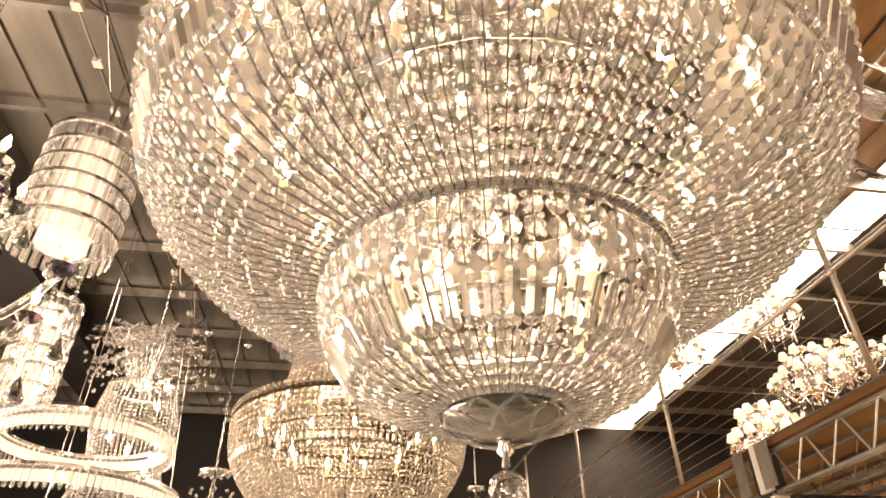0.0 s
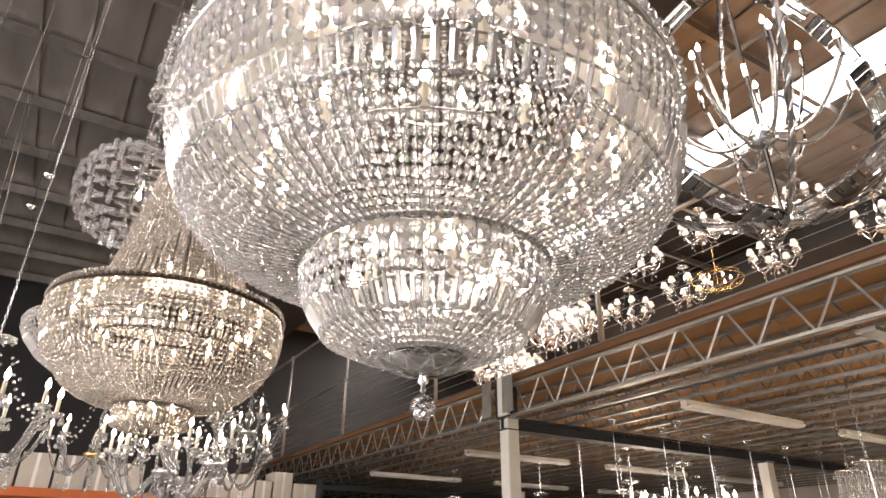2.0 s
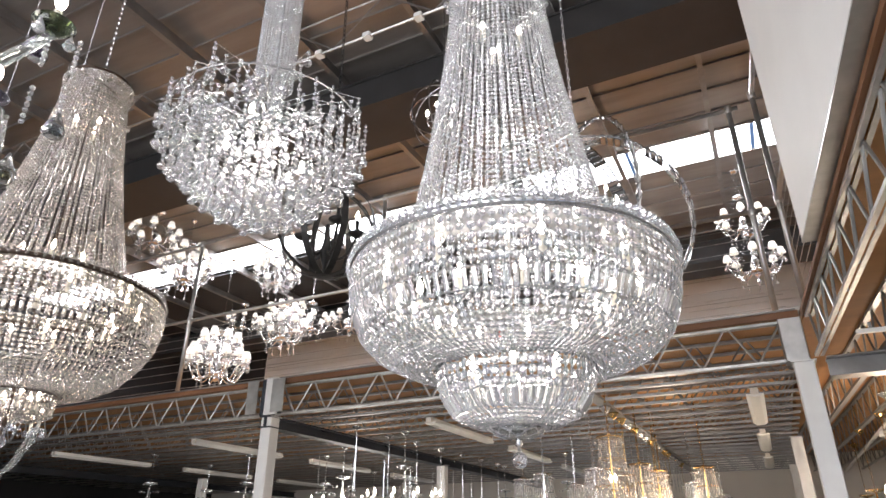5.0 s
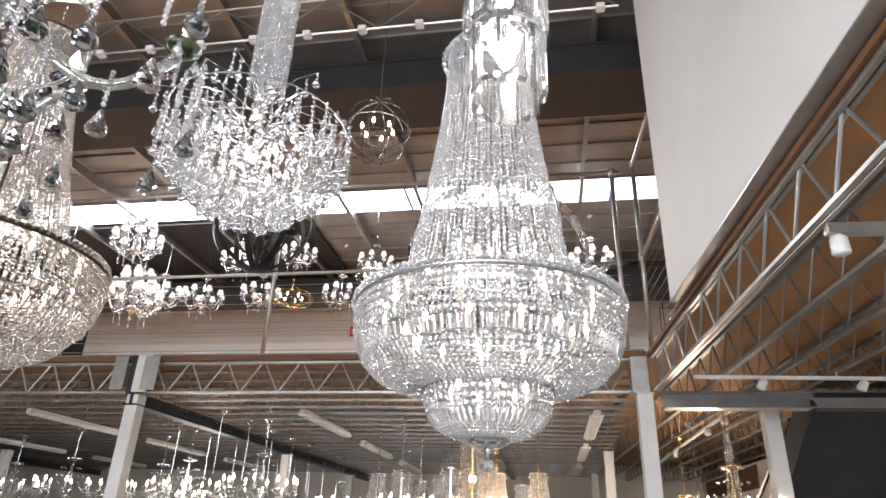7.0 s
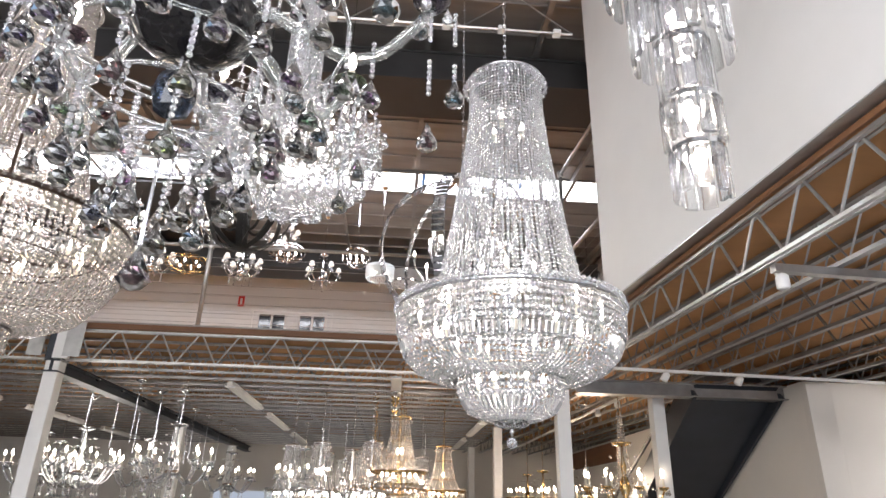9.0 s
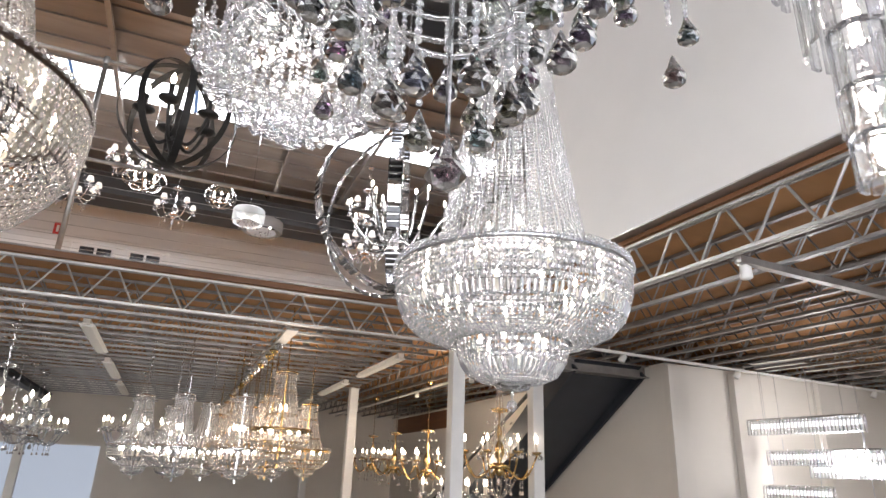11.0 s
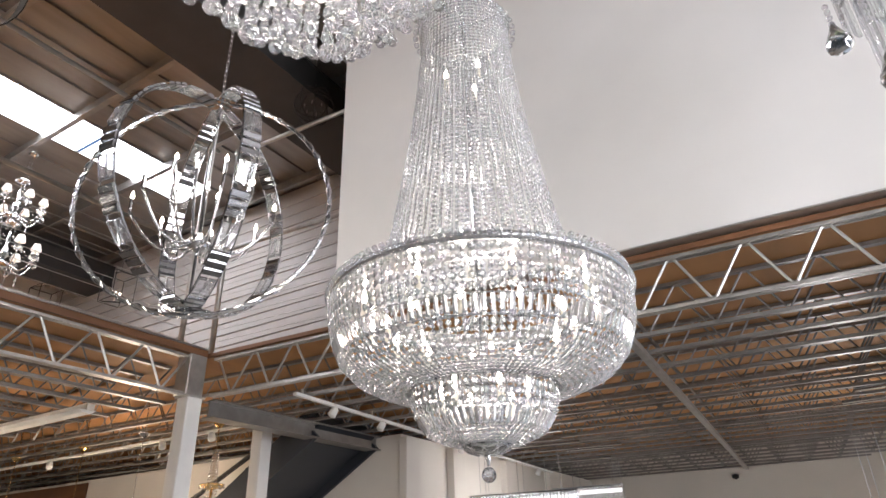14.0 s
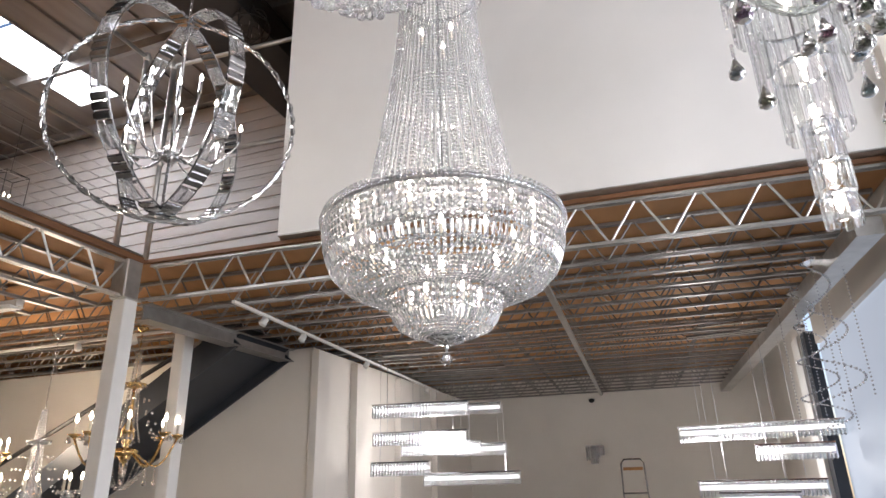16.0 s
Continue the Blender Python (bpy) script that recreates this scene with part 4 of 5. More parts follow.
    if drops:
        part("bottom_drop", Kit().drop((0, 0, 0.0), 0.03 * s, 0.09 * s, 8), M[cry], e)
    if top:
        chain(e, H, top - z0, M[metal if metal in ("gold", "iron") else "chrome"], 0.011)
        canopy(e, min(top, 3.2 if top < 4 else 99) - z0, M[metal])
    return e


# smoky glass chandelier near the camera's way
def smoky(x, y, z0):
    rnd = random.Random(4)
    e = thing("smoky_chandelier", x, y, z0, "large glass-armed chandelier with dark smoky crystal drops, lit candles", "chandelier")
    part("stem", Kit().lathe([(0.02, 0.85), (0.09, 0.95), (0.05, 1.1), (0.03, 1.2), (0.08, 1.35), (0.05, 1.5), (0.02, 1.6), (0.05, 1.8), (0.02, 2.0)], 16), M["glassarm"], e, "", True)
    part("bowl", Kit().lathe([(0.0, 0.78), (0.1, 0.8), (0.19, 0.87), (0.22, 0.95), (0.2, 0.96), (0.1, 0.9), (0.0, 0.88)], 24), M["smokebowl"], e, "dark smoky glass bowl", True)
    part("dark_ball", Kit().spin([(0.0, 0.55), (0.05, 0.58), (0.065, 0.64), (0.05, 0.7), (0.0, 0.73)], 10, 0, 0), M["smoke"], e, "dark faceted ball")
    dm = Kit().spin([(0.0, 0.0), (0.007, -0.012), (0.013, -0.03), (0.022, -0.05), (0.031, -0.068), (0.035, -0.082), (0.032, -0.096), (0.02, -0.106), (0.0, -0.11)], 10, 0, 0).mesh("pear_drop", M["smoke"])
    cm = Kit().drop((0, 0, 0), 0.022, 0.07, 6).mesh("clear_drop", M["crystal"])
    bead = Kit()
    for j in range(7):
        bead.gem((0, 0, -0.012 - j * 0.022), 0.0095, 6)
    bm = bead.mesh("bead_chain", M["crystal"])
    fl, can = flame_mesh(M["bulb"], 1.3), Kit().lathe([(0.014, 0.0), (0.014, 0.07), (0.008, 0.075)], 8).mesh("candle", M["candle"], True)
    cup = Kit().lathe([(0.008, -0.04), (0.04, -0.02), (0.07, 0.01), (0.066, 0.014), (0.01, 0.0)], 16).mesh("drip_cup", M["smoke"], True)
    for tier, (n, rr, zz, a0) in enumerate(((8, 0.78, 1.05, 10), (8, 0.46, 1.45, 32))):
        am = Kit().tube(scroll(0.08, zz, rr, zz + 0.12, 0.17, 14, 0.07), 0.021, 8).mesh("arm", M["glassarm"], True)
        for i in range(n):
            a = a0 + 360 * i / n
            part("arm", am, None, e, "curved clear glass arm", m=pose(0, 0, 0, 0, 0, a))
            c, d = math.cos(radians(a)), math.sin(radians(a))
            part("drip_cup", cup, None, e, m=pose(rr * c, rr * d, zz + 0.15))
            cn = part("candle", can, None, e, m=pose(rr * c, rr * d, zz + 0.15))
            part("flame_bulb", fl, None, cn, m=pose(0, 0, 0.075))
            for k in range(3):
                b = radians(a + 120 * k)
                part("pear_drop" if k % 2 else "clear_drop", dm if k % 2 else cm, None, e, m=pose(rr * c + 0.06 * math.cos(b), rr * d + 0.06 * math.sin(b), zz + 0.14, 0, 0, rnd.random() * 90))
            for lx in (0.0, 0.09):
                part("bead_chain", bm, None, e, m=pose((rr + lx) * c, (rr + lx) * d, zz + 0.13))
                if tier == 0:
                    part("bead_chain", bm, None, e, m=pose((rr + lx) * c, (rr + lx) * d, zz - 0.1))
                part("pear_drop", dm, None, e, "dark smoky pear drop", m=pose((rr + lx) * c, (rr + lx) * d, zz - (0.26 + 0.1 * (lx == 0) if tier == 0 else 0.03) + lx))
            for f, dz in ((0.75, 0.1), (0.45, 0.16)):
                part("bead_chain", bm, None, e, m=pose(rr * f * c, rr * f * d, zz - dz + 0.03))
                part("pear_drop", dm, None, e, "dark smoky pear drop", m=pose(rr * f * c, rr * f * d, zz - dz - 0.13))
    for rr, zz, n in ((0.5, 0.78, 12), (0.4, 0.68, 12), (0.32, 0.54, 11), (0.24, 0.4, 9), (0.13, 0.27, 6)):
        part("drop_ring", Kit().tube([(rr * math.cos(a * math.pi / 12), rr * math.sin(a * math.pi / 12), zz + 0.17) for a in range(24)], 0.008, 5, True), M["glassarm"], e, "", True)
        for i in range(n):
            a = 2 * math.pi * (i + rnd.random() * 0.4) / n
            part("bead_chain", bm, None, e, m=pose(rr * math.cos(a), rr * math.sin(a), zz + 0.17))
            part("pear_drop", dm, None, e, "dark smoky pear drop", m=pose(rr * math.cos(a), rr * math.sin(a), zz + 0.01))
    part("bottom_drop", Kit().drop((0, 0, 0.15), 0.045, 0.13, 8), M["smoke"], e, "dark smoky pear drop")
    part("stem_rod", Kit().tube([(0, 0, 0.15), (0, 0, 0.9)], 0.006, 5), M["chrome"], e)
    chain(e, 2.0, 8.15 - z0, M["chrome"], 0.016)


smoky(-1.92, 2.17, 2.1)
point_lamp("smoky_lamp", (-1.85, 2.2, 3.75), 12, 0.2)


def cluster(x, y, z0):
    """A cloud of crystal balls on sprung wires below a column of strings."""
    rnd = random.Random(11)
    e = thing("cascade_chandelier", x, y, z0, "clear crystal cascade chandelier of hanging balls on radiating chrome wires", "chandelier")
    bead_net("column_bead", e, [(0.125, 3.4), (0.125, 1.0)], 34, 0.0095, 0.024, M["crystal"], 0, jit=0.8)
    bead_net("core_bead", e, [(0.06, 3.4), (0.06, 0.9)], 12, 0.011, 0.03, M["crystal"], 0, jit=0.8)
    part("top_plate", Kit().lathe([(0.0, 3.4), (0.16, 3.4), (0.16, 3.44), (0.0, 3.46)], 24), M["chrome"], e)
    part("stem", Kit().tube([(0, 0, 0.5), (0, 0, 3.4)], 0.012, 6), M["chrome"], e)
    ball = Kit().spin([(0.026 * math.sin(math.pi * t / 7), -0.026 * math.cos(math.pi * t / 7)) for t in range(8)], 10, 0, 0).mesh("crystal_ball", M["ballglass"], True)
    rest = Kit()

    def string(px, py, pz, L):
        for j in range(L):
            b = j * 1.1 + px * 40
            rest.octagon((px, py, pz - 0.02 - j * 0.034), (math.cos(b), math.sin(b), 0), (0, 0, 1), 0.0145, 0.007)
        return L * 0.034 + 0.03

    for i in range(46):
        a, el, l = rnd.random() * 2 * math.pi, rnd.uniform(0.05, 0.75), rnd.uniform(0.35, 0.66)
        zr = rnd.uniform(0.5, 1.0) - 0.25 * (l - 0.5)
        c, d = math.cos(a), math.sin(a)
        part("wire_arm", Kit().tube([(0.08 * c, 0.08 * d, zr - 0.06), (0.6 * l * c, 0.6 * l * d, zr + 0.1 * el), (l * c, l * d, zr + 0.05 * el - 0.03)], 0.0032, 4), M["chrome"], e)
        for t in (0.98, 0.8):
            px, py, pz = l * t * c, l * t * d, zr + 0.08 * el - 0.03
            part("crystal_ball", ball, None, e, m=pose(px, py, pz - string(px, py, pz, rnd.choice((2, 3, 5)))))
    for i in range(210):
        r = 0.62 * math.sqrt((i + 0.5) / 210)
        a = i * 2.39996
        zb = 0.02 + 0.42 * (r / 0.62) ** 2 + rnd.uniform(-0.03, 0.05)
        px, py = r * math.cos(a), r * math.sin(a)
        string(px, py, zb + 0.3, 8)
        part("crystal_ball", ball, None, e, m=pose(px, py, zb))
    tagged(part("string_beadwork", rest, M["crystal"], e), "", "", "", "stuff")
    for r in (0.16, 0.3, 0.44, 0.58):
        part("frame_ring", Kit().tube([(r * math.cos(a * math.pi / 16), r * math.sin(a * math.pi / 16), 0.36 + 0.4 * (r / 0.62) ** 2) for a in range(32)], 0.006, 4, True), M["chrome"], e)
    fm = flame_mesh(M["bulb"], 1.2)
    for i in range(9):
        a = 2 * math.pi * i / 9
        part("flame_bulb", fm, None, e, m=pose(0.24 * math.cos(a), 0.24 * math.sin(a), 0.42 + 0.2 * (i % 2)))
    chain(e, 3.44, 8.15 - z0, M["chrome"])


cluster(0.3, 2.25, 3.38)
point_lamp("cascade_lamp", (0.3, 2.25, 3.85), 6, 0.2)


def orb(x, y, z, R):
    e = thing("orb_chandelier", x, y, z - R, "round orb chandelier of crystal block bands with lit candles inside", "chandelier")
    n = 26
    seg = 2 * math.pi * R / n
    wide = Kit()
    for w in (-1, 1):
        wide.box(R - 0.016, -seg * 0.4, w * 0.031 - 0.024, R + 0.018, seg * 0.4, w * 0.031 + 0.024, 0.008)
    wide = wide.mesh("crystal_block", M["prismglass"])
    bars = Kit()
    for j in (-1, 0, 1):
        bars.box(R - 0.012, j * seg * 0.31 - seg * 0.13, -0.06, R + 0.02, j * seg * 0.31 + seg * 0.13, 0.06, 0.008)
    bars = bars.mesh("crystal_block", M["mirrorglass"])
    for h in (1, 2):
        turn = pose(0, 0, R, 0, 0, 60 * h + 39)
        frame_ = Kit()
        for sgn in (-0.06, 0.06):
            frame_.tube([(R * math.cos(2 * math.pi * i / 48), sgn, R * math.sin(2 * math.pi * i / 48)) for i in range(48)], 0.006, 4, True)
        band = part("crystal_band", frame_, M["darkchrome"], e, m=turn)
        for i in range(n):
            part("crystal_block", wide if i % 2 else bars, None, band, m=pose(0, 0, 0, -90, 0, 0) @ pose(0, 0, 0, 0, 0, 360 * i / n))
    part("outer_hoop", Kit().tube([(1.06 * R * math.cos(2 * math.pi * i / 48), 0, 1.06 * R * math.sin(2 * math.pi * i / 48)) for i in range(48)], 0.016, 6, True), M["chrome"], e, "twisted chrome hoop", m=pose(0, 0, R, 0, 0, 39))
    tw = Kit()
    for ph in (0, math.pi):
        tw.tube([((1.06 * R + 0.018 * math.cos(i * 0.7 + ph)) * math.cos(2 * math.pi * i / 216), 0.018 * math.sin(i * 0.7 + ph), (1.06 * R + 0.018 * math.cos(i * 0.7 + ph)) * math.sin(2 * math.pi * i / 216)) for i in range(216)], 0.006, 4, True)
    part("hoop_twist", tw, M["chrome"], e, m=pose(0, 0, R, 0, 0, 39))
    part("stem", Kit().tube([(0, 0, 0.02), (0, 0, 2 * R + 0.03)], 0.013, 8), M["chrome"], e)
    part("hub", Kit().spin([(0.0, 0.42), (0.07, 0.46), (0.09, 0.5), (0.05, 0.56), (0.0, 0.6)], 14, 0, 0), M["chrome"], e)
    fm, can = flame_mesh(M["bulb"], 0.95), Kit().lathe([(0.012, 0), (0.012, 0.1), (0.006, 0.105)], 8).mesh("candle", M["chrome"])
    for rr, zz, m, a0 in ((0.5, 0.72, 8, 0), (0.3, 0.95, 5, 20)):
        am = Kit().tube(scroll(0.04, 0.52, rr, zz, 0.12, 10), 0.011, 6).mesh("arm", M["chrome"], True)
        for i in range(m):
            a = a0 + 360 * i / m
            part("arm", am, None, e, m=pose(0, 0, 0, 0, 0, a))
            c = part("candle", can, None, e, m=pose(rr * math.cos(radians(a)), rr * math.sin(radians(a)), zz))
            part("flame_bulb", fm, None, c, m=pose(0, 0, 0.1))
    chain(e, 2 * R + 0.02, 8.15 - z + R, M["chrome"], 0.016)


orb(2.64, 0.83, 4.12, 0.86)
point_lamp("orb_lamp", (2.64, 0.83, 4.3), 12, 0.15)


def rod_pendant(x, y, z0, top):
    rnd = random.Random(3)
    e = thing("tiered_pendant", x, y, z0, "long tiered pendant of clear crystal rods, lit", "pendant")
    for r, za, zb, n in ((0.085, 0.0, 0.17, 9), (0.095, 0.19, 0.36, 10), (0.09, 0.38, 0.62, 9), (0.17, 0.56, 1.0, 15), (0.25, 0.92, 1.4, 22), (0.32, 1.35, 1.85, 28), (0.38, 1.8, 2.3, 34)):
        pm = Kit().box(-0.009, -0.024, za - zb, 0.009, 0.024, 0.0, 0.005).mesh("crystal_rod", M["rodglass"])
        part("tier_ring", Kit().lathe([(r - 0.012, zb - 0.012), (r + 0.008, zb - 0.012), (r + 0.008, zb + 0.008), (r - 0.012, zb + 0.008), (r - 0.012, zb - 0.012)], 24), M["chrome"], e)
        for i in range(n):
            a = 360 * i / n
            part("crystal_rod", pm, None, e, m=pose(0, 0, rnd.uniform(-0.012, 0.012), 0, 0, a) @ pose(r, 0, zb))
        if za < 0.3 or za > 0.5:
            part("lamp", Kit().spin([(0.0, za + 0.08), (0.018, za + 0.1), (0.03, za + 0.15), (0.0, za + 0.17)], 8, 0, 0), M["bulb"], e, "lit lamp", True)
    part("stem", Kit().tube([(0, 0, 0.1), (0, 0, top - z0)], 0.008, 6), M["chrome"], e)


rod_pendant(-1.77, 0.48, 2.58, 8.15)


def block_ball(x, y, z, R, squash, top, label):
    """A ball woven of short glass bars."""
    e = thing("block_pendant", x, y, z - R, label, "pendant")
    bar = Kit().box(-0.012, -0.055, -0.02, 0.012, 0.055, 0.02, 0.004).mesh("glass_bar", M["crystal"])
    for i in range(1, 12):
        th = math.pi * i / 12
        r, h = R * math.sin(th), R - R * math.cos(th) * squash
        n = max(6, int(2 * math.pi * r / 0.115))
        for j in range(n):
            a = 360 * (j + 0.5 * (i % 2)) / n
            part("glass_bar", bar, None, e, m=pose(0, 0, 0, 0, 0, a) @ pose(r, 0, h, 90 if (i + j) % 2 else 0, 0, 0) @ pose(0, 0, 0, 0, 0, 0))
        part("frame_ring", Kit().tube([((r - 0.015) * math.cos(k * math.pi / 12), (r - 0.015) * math.sin(k * math.pi / 12), h) for k in range(24)], 0.005, 4, True), M["chrome"], e)
    part("lamp", flame_mesh(M["bulb"], 1.8), None, e, "lit lamp", m=pose(0.05, 0, R * 0.9))
    part("stem", Kit().tube([(0, 0, R * 0.8), (0, 0, 2 * R)], 0.008, 6), M["chrome"], e)
    chain(e, 2 * R - 0.02, top - z + R, M["chrome"])


block_ball(-0.18, 5.6, 4.9, 0.53, 1.0, 8.15, "clear woven glass block ball pendant, lit")


def drum(x, y, z0, r, h, top):
    e = thing("drum_pendant", x, y, z0, "tall round drum pendant of stacked crystal prisms, lit", "pendant")
    n = 26
    rows = 6
    pm = Kit().prism((r, 0, 0), (0, 0, -1), (0, 1, 0), h / rows * 0.95, 2 * math.pi * r / n * 0.8, 0.016).mesh("prism", M["openprism"])
    for k in range(rows):
        z = h * (k + 1) / rows
        part("band", Kit().lathe([(r - 0.01, z - 0.01), (r + 0.012, z - 0.01), (r + 0.012, z + 0.012), (r - 0.01, z + 0.012), (r - 0.01, z - 0.01)], 32), M["chrome"], e)
        for i in range(n):
            part("prism", pm, None, e, m=pose(0, 0, z, 0, 0, 360 * (i + 0.5 * (k % 2)) / n))
    # added glowing cylinder, no real fitting, so the prisms look lit from within
    part("inner_diffuser", Kit().lathe([(r * 0.5, h * 0.06), (r * 0.5, h * 0.96), (r * 0.46, h * 0.96), (r * 0.46, h * 0.06), (r * 0.5, h * 0.06)], 20), M["softglow"], e, "added glowing core that brightens the prisms", True)
    for i in range(5):
        part("lamp", flame_mesh(M["bulb"], 1.4), None, e, "lit lamp", m=pose(0.1 * math.cos(i * 1.26), 0.1 * math.sin(i * 1.26), h * (0.15 + 0.16 * i)))
    part("stem", Kit().tube([(0, 0, 0.05), (0, 0, top - z0)], 0.009, 6), M["chrome"], e)


drum(-1.5, 2.9, 3.75, 0.27, 0.8, 8.15)
drum(-1.75, 3.6, 3.1, 0.16, 0.7, 8.15)


def crystal_ring(x, y, z, r, top):
    e = thing("ring_light", x, y, z, "crystal clad ring light, brightly lit", "pendant", "ring lights")
    part("led_band", Kit().lathe([(r - 0.012, 0.02), (r + 0.0, 0.02), (r + 0.0, 0.08), (r - 0.012, 0.08), (r - 0.012, 0.02)], 64), M["softglow"], e, "bright led band")
    n = int(2 * math.pi * r / 0.035)
    pm = Kit().prism((r + 0.04, 0, 0.11), (0, 0, -1), (0, 1, 0), 0.14, 0.024, 0.02).mesh("prism", M["openprism"])
    for i in range(n):
        part("prism", pm, None, e, m=pose(0, 0, 0, 0, 0, 360 * i / n))
    part("frame", Kit().lathe([(r - 0.05, 0.092), (r + 0.05, 0.092), (r + 0.05, 0.112), (r - 0.05, 0.112), (r - 0.05, 0.092)], 64), M["chrome"], e)
    for i in range(3):
        a = 2 * math.pi * i / 3
        part("cable", Kit().tube([(r * math.cos(a), r * math.sin(a), 0.1), (0.2 * math.cos(a), 0.2 * math.sin(a), top - z)], 0.003, 4), M["chrome"], e)


crystal_ring(-1.45, 3.95, 2.95, 0.5, 8.15)
crystal_ring(-1.5, 4.0, 2.62, 0.62, 8.15)


def fountain(x, y, z):
    rnd = random.Random(8)
    e = thing("spray_chandelier", x, y, z, "fountain-like crystal spray chandelier with dense bead strings, lit", "chandelier")
    lf = Kit().octagon((0, 0, 0), (1, 0, 0), (0, 0, 1), 0.026, 0.009, 6).mesh("crystal_leaf", M["crystal"])
    for i in range(46):
        a, l, up = rnd.random() * 2 * math.pi, rnd.uniform(0.25, 0.6), rnd.uniform(0.25, 0.75)
        c, d = math.cos(a), math.sin(a)
        pts = [(0.05 * c, 0.05 * d, 0.3), (0.5 * l * c, 0.5 * l * d, 0.3 + up * 0.8), (l * c, l * d, 0.3 + up * 0.75)]
        part("wire_arm", Kit().tube(pts, 0.004, 4), M["chrome"], e)
        for t in range(6):
            f = 0.4 + 0.12 * t
            part("crystal_leaf", lf, None, e, m=pose(l * f * c, l * f * d, 0.3 + up * (0.8 - 0.25 * abs(f - 0.6)), rnd.uniform(0, 180), rnd.uniform(0, 180), 0))
    spray = Kit()
    for i in range(420):
        a, l, up = rnd.random() * 6.283, rnd.uniform(0.08, 0.58), rnd.uniform(0.1, 0.9)
        spray.octagon((l * math.cos(a), l * math.sin(a), 0.28 + up * 0.75 * (1 - 0.5 * l)), (rnd.uniform(-1, 1), rnd.uniform(-1, 1), 0.3), (0.1, 0.2, 1), 0.022, 0.01)
    tagged(part("leaf_spray", spray, M["crystal"], e), "", "", "", "stuff")
    point_lamp("spray_lamp", (x, y, z + 0.35), 5, 0.12)
    bead_net("skirt_bead", e, [(0.3, 0.3), (0.36, 0.0), (0.3, -0.4), (0.42, -0.8)], 52, 0.014, 0.031, M["crystal"], 0, jit=0.8)
    for zz, r in ((0.3, 0.3), (-0.4, 0.3), (-0.8, 0.42)):
        part("ring", Kit().lathe([(r - 0.01, zz - 0.01), (r + 0.01, zz - 0.01), (r + 0.01, zz + 0.01), (r - 0.01, zz + 0.01), (r - 0.01, zz - 0.01)], 40), M["chrome"], e)
    for i in range(8):
        part("flame_bulb", flame_mesh(M["bulb"], 1.3), None, e, m=pose(0.2 * math.cos(i), 0.2 * math.sin(i), 0.3 - 0.13 * i))
    chain(e, 0.3, 8.15 - z, M["chrome"])


fountain(-1.7, 5.6, 3.7)
for i, (dx, dy) in enumerate(((0.3, 1.2), (0.75, 1.5), (0.9, 0.6))):
    e = thing("bare_cable_hanger", -1.9 + dx, 6.0 + dy, 5.4, "small chrome ceiling cup on a thin cable", "hanger", "cable hangers")
    canopy(e, 0.0, M["chrome"], 0.06)
    part("cable", Kit().tube([(0, 0, 0), (0, 0, 2.75)], 0.004, 4), M["chrome"], e)

# black iron sphere chandelier
def iron_sphere(x, y, z, R):
    e = thing("iron_chandelier", x, y, z - R, "black open iron sphere chandelier of flat bands with lit candles", "chandelier")
    for h in range(4):
        k = Kit()
        n, w = 40, 0.028
        for i in range(n):
            a0 = 2 * math.pi * i / n
            k.v += [(r * math.cos(a0), v, R + r * math.sin(a0)) for r in (R - 0.006, R) for v in (-w, w)]
            k.f += [tuple((4 * i + j) % (4 * n) for j in f) for f in ((0, 4, 5, 1), (2, 3, 7, 6), (0, 2, 6, 4), (1, 5, 7, 3))]
        part("band", k, M["iron"], e, m=pose(0, 0, 0, 0, 0, 45 * h + 10))
    part("stem", Kit().lathe([(0.0, 0.0), (0.03, 0.02), (0.02, 0.1), (0.06, 0.22), (0.03, 0.34), (0.02, 0.5), (0.0, 0.52)], 12), M["iron"], e, "", True)
    am = Kit().tube(scroll(0.03, 0.25, 0.26, 0.42, 0.1, 10), 0.014, 6).mesh("arm", M["iron"], True)
    sau = Kit().lathe([(0.01, -0.02), (0.05, -0.012), (0.085, 0.012), (0.08, 0.016), (0.01, 0.0)], 16).mesh("saucer", M["iron"], True)
    can = Kit().lathe([(0.02, 0.0), (0.02, 0.14), (0.01, 0.145)], 10).mesh("candle", M["iron"], True)
    fl = flame_mesh(M["bulb"], 1.4)
    for i in range(5):
        a = 72 * i + 20
        part("arm", am, None, e, m=pose(0, 0, 0, 0, 0, a))
        px, py = 0.26 * math.cos(radians(a)), 0.26 * math.sin(radians(a))
        part("saucer", sau, None, e, m=pose(px, py, 0.43))
        c = part("candle", can, None, e, m=pose(px, py, 0.43))
        part("flame_bulb", fl, None, c, m=pose(0, 0, 0.145))
    chain(e, 2 * R - 0.01, 8.15 - z + R, M["iron"], 0.02)


iron_sphere(1.9, 2.95, 4.22, 0.45)

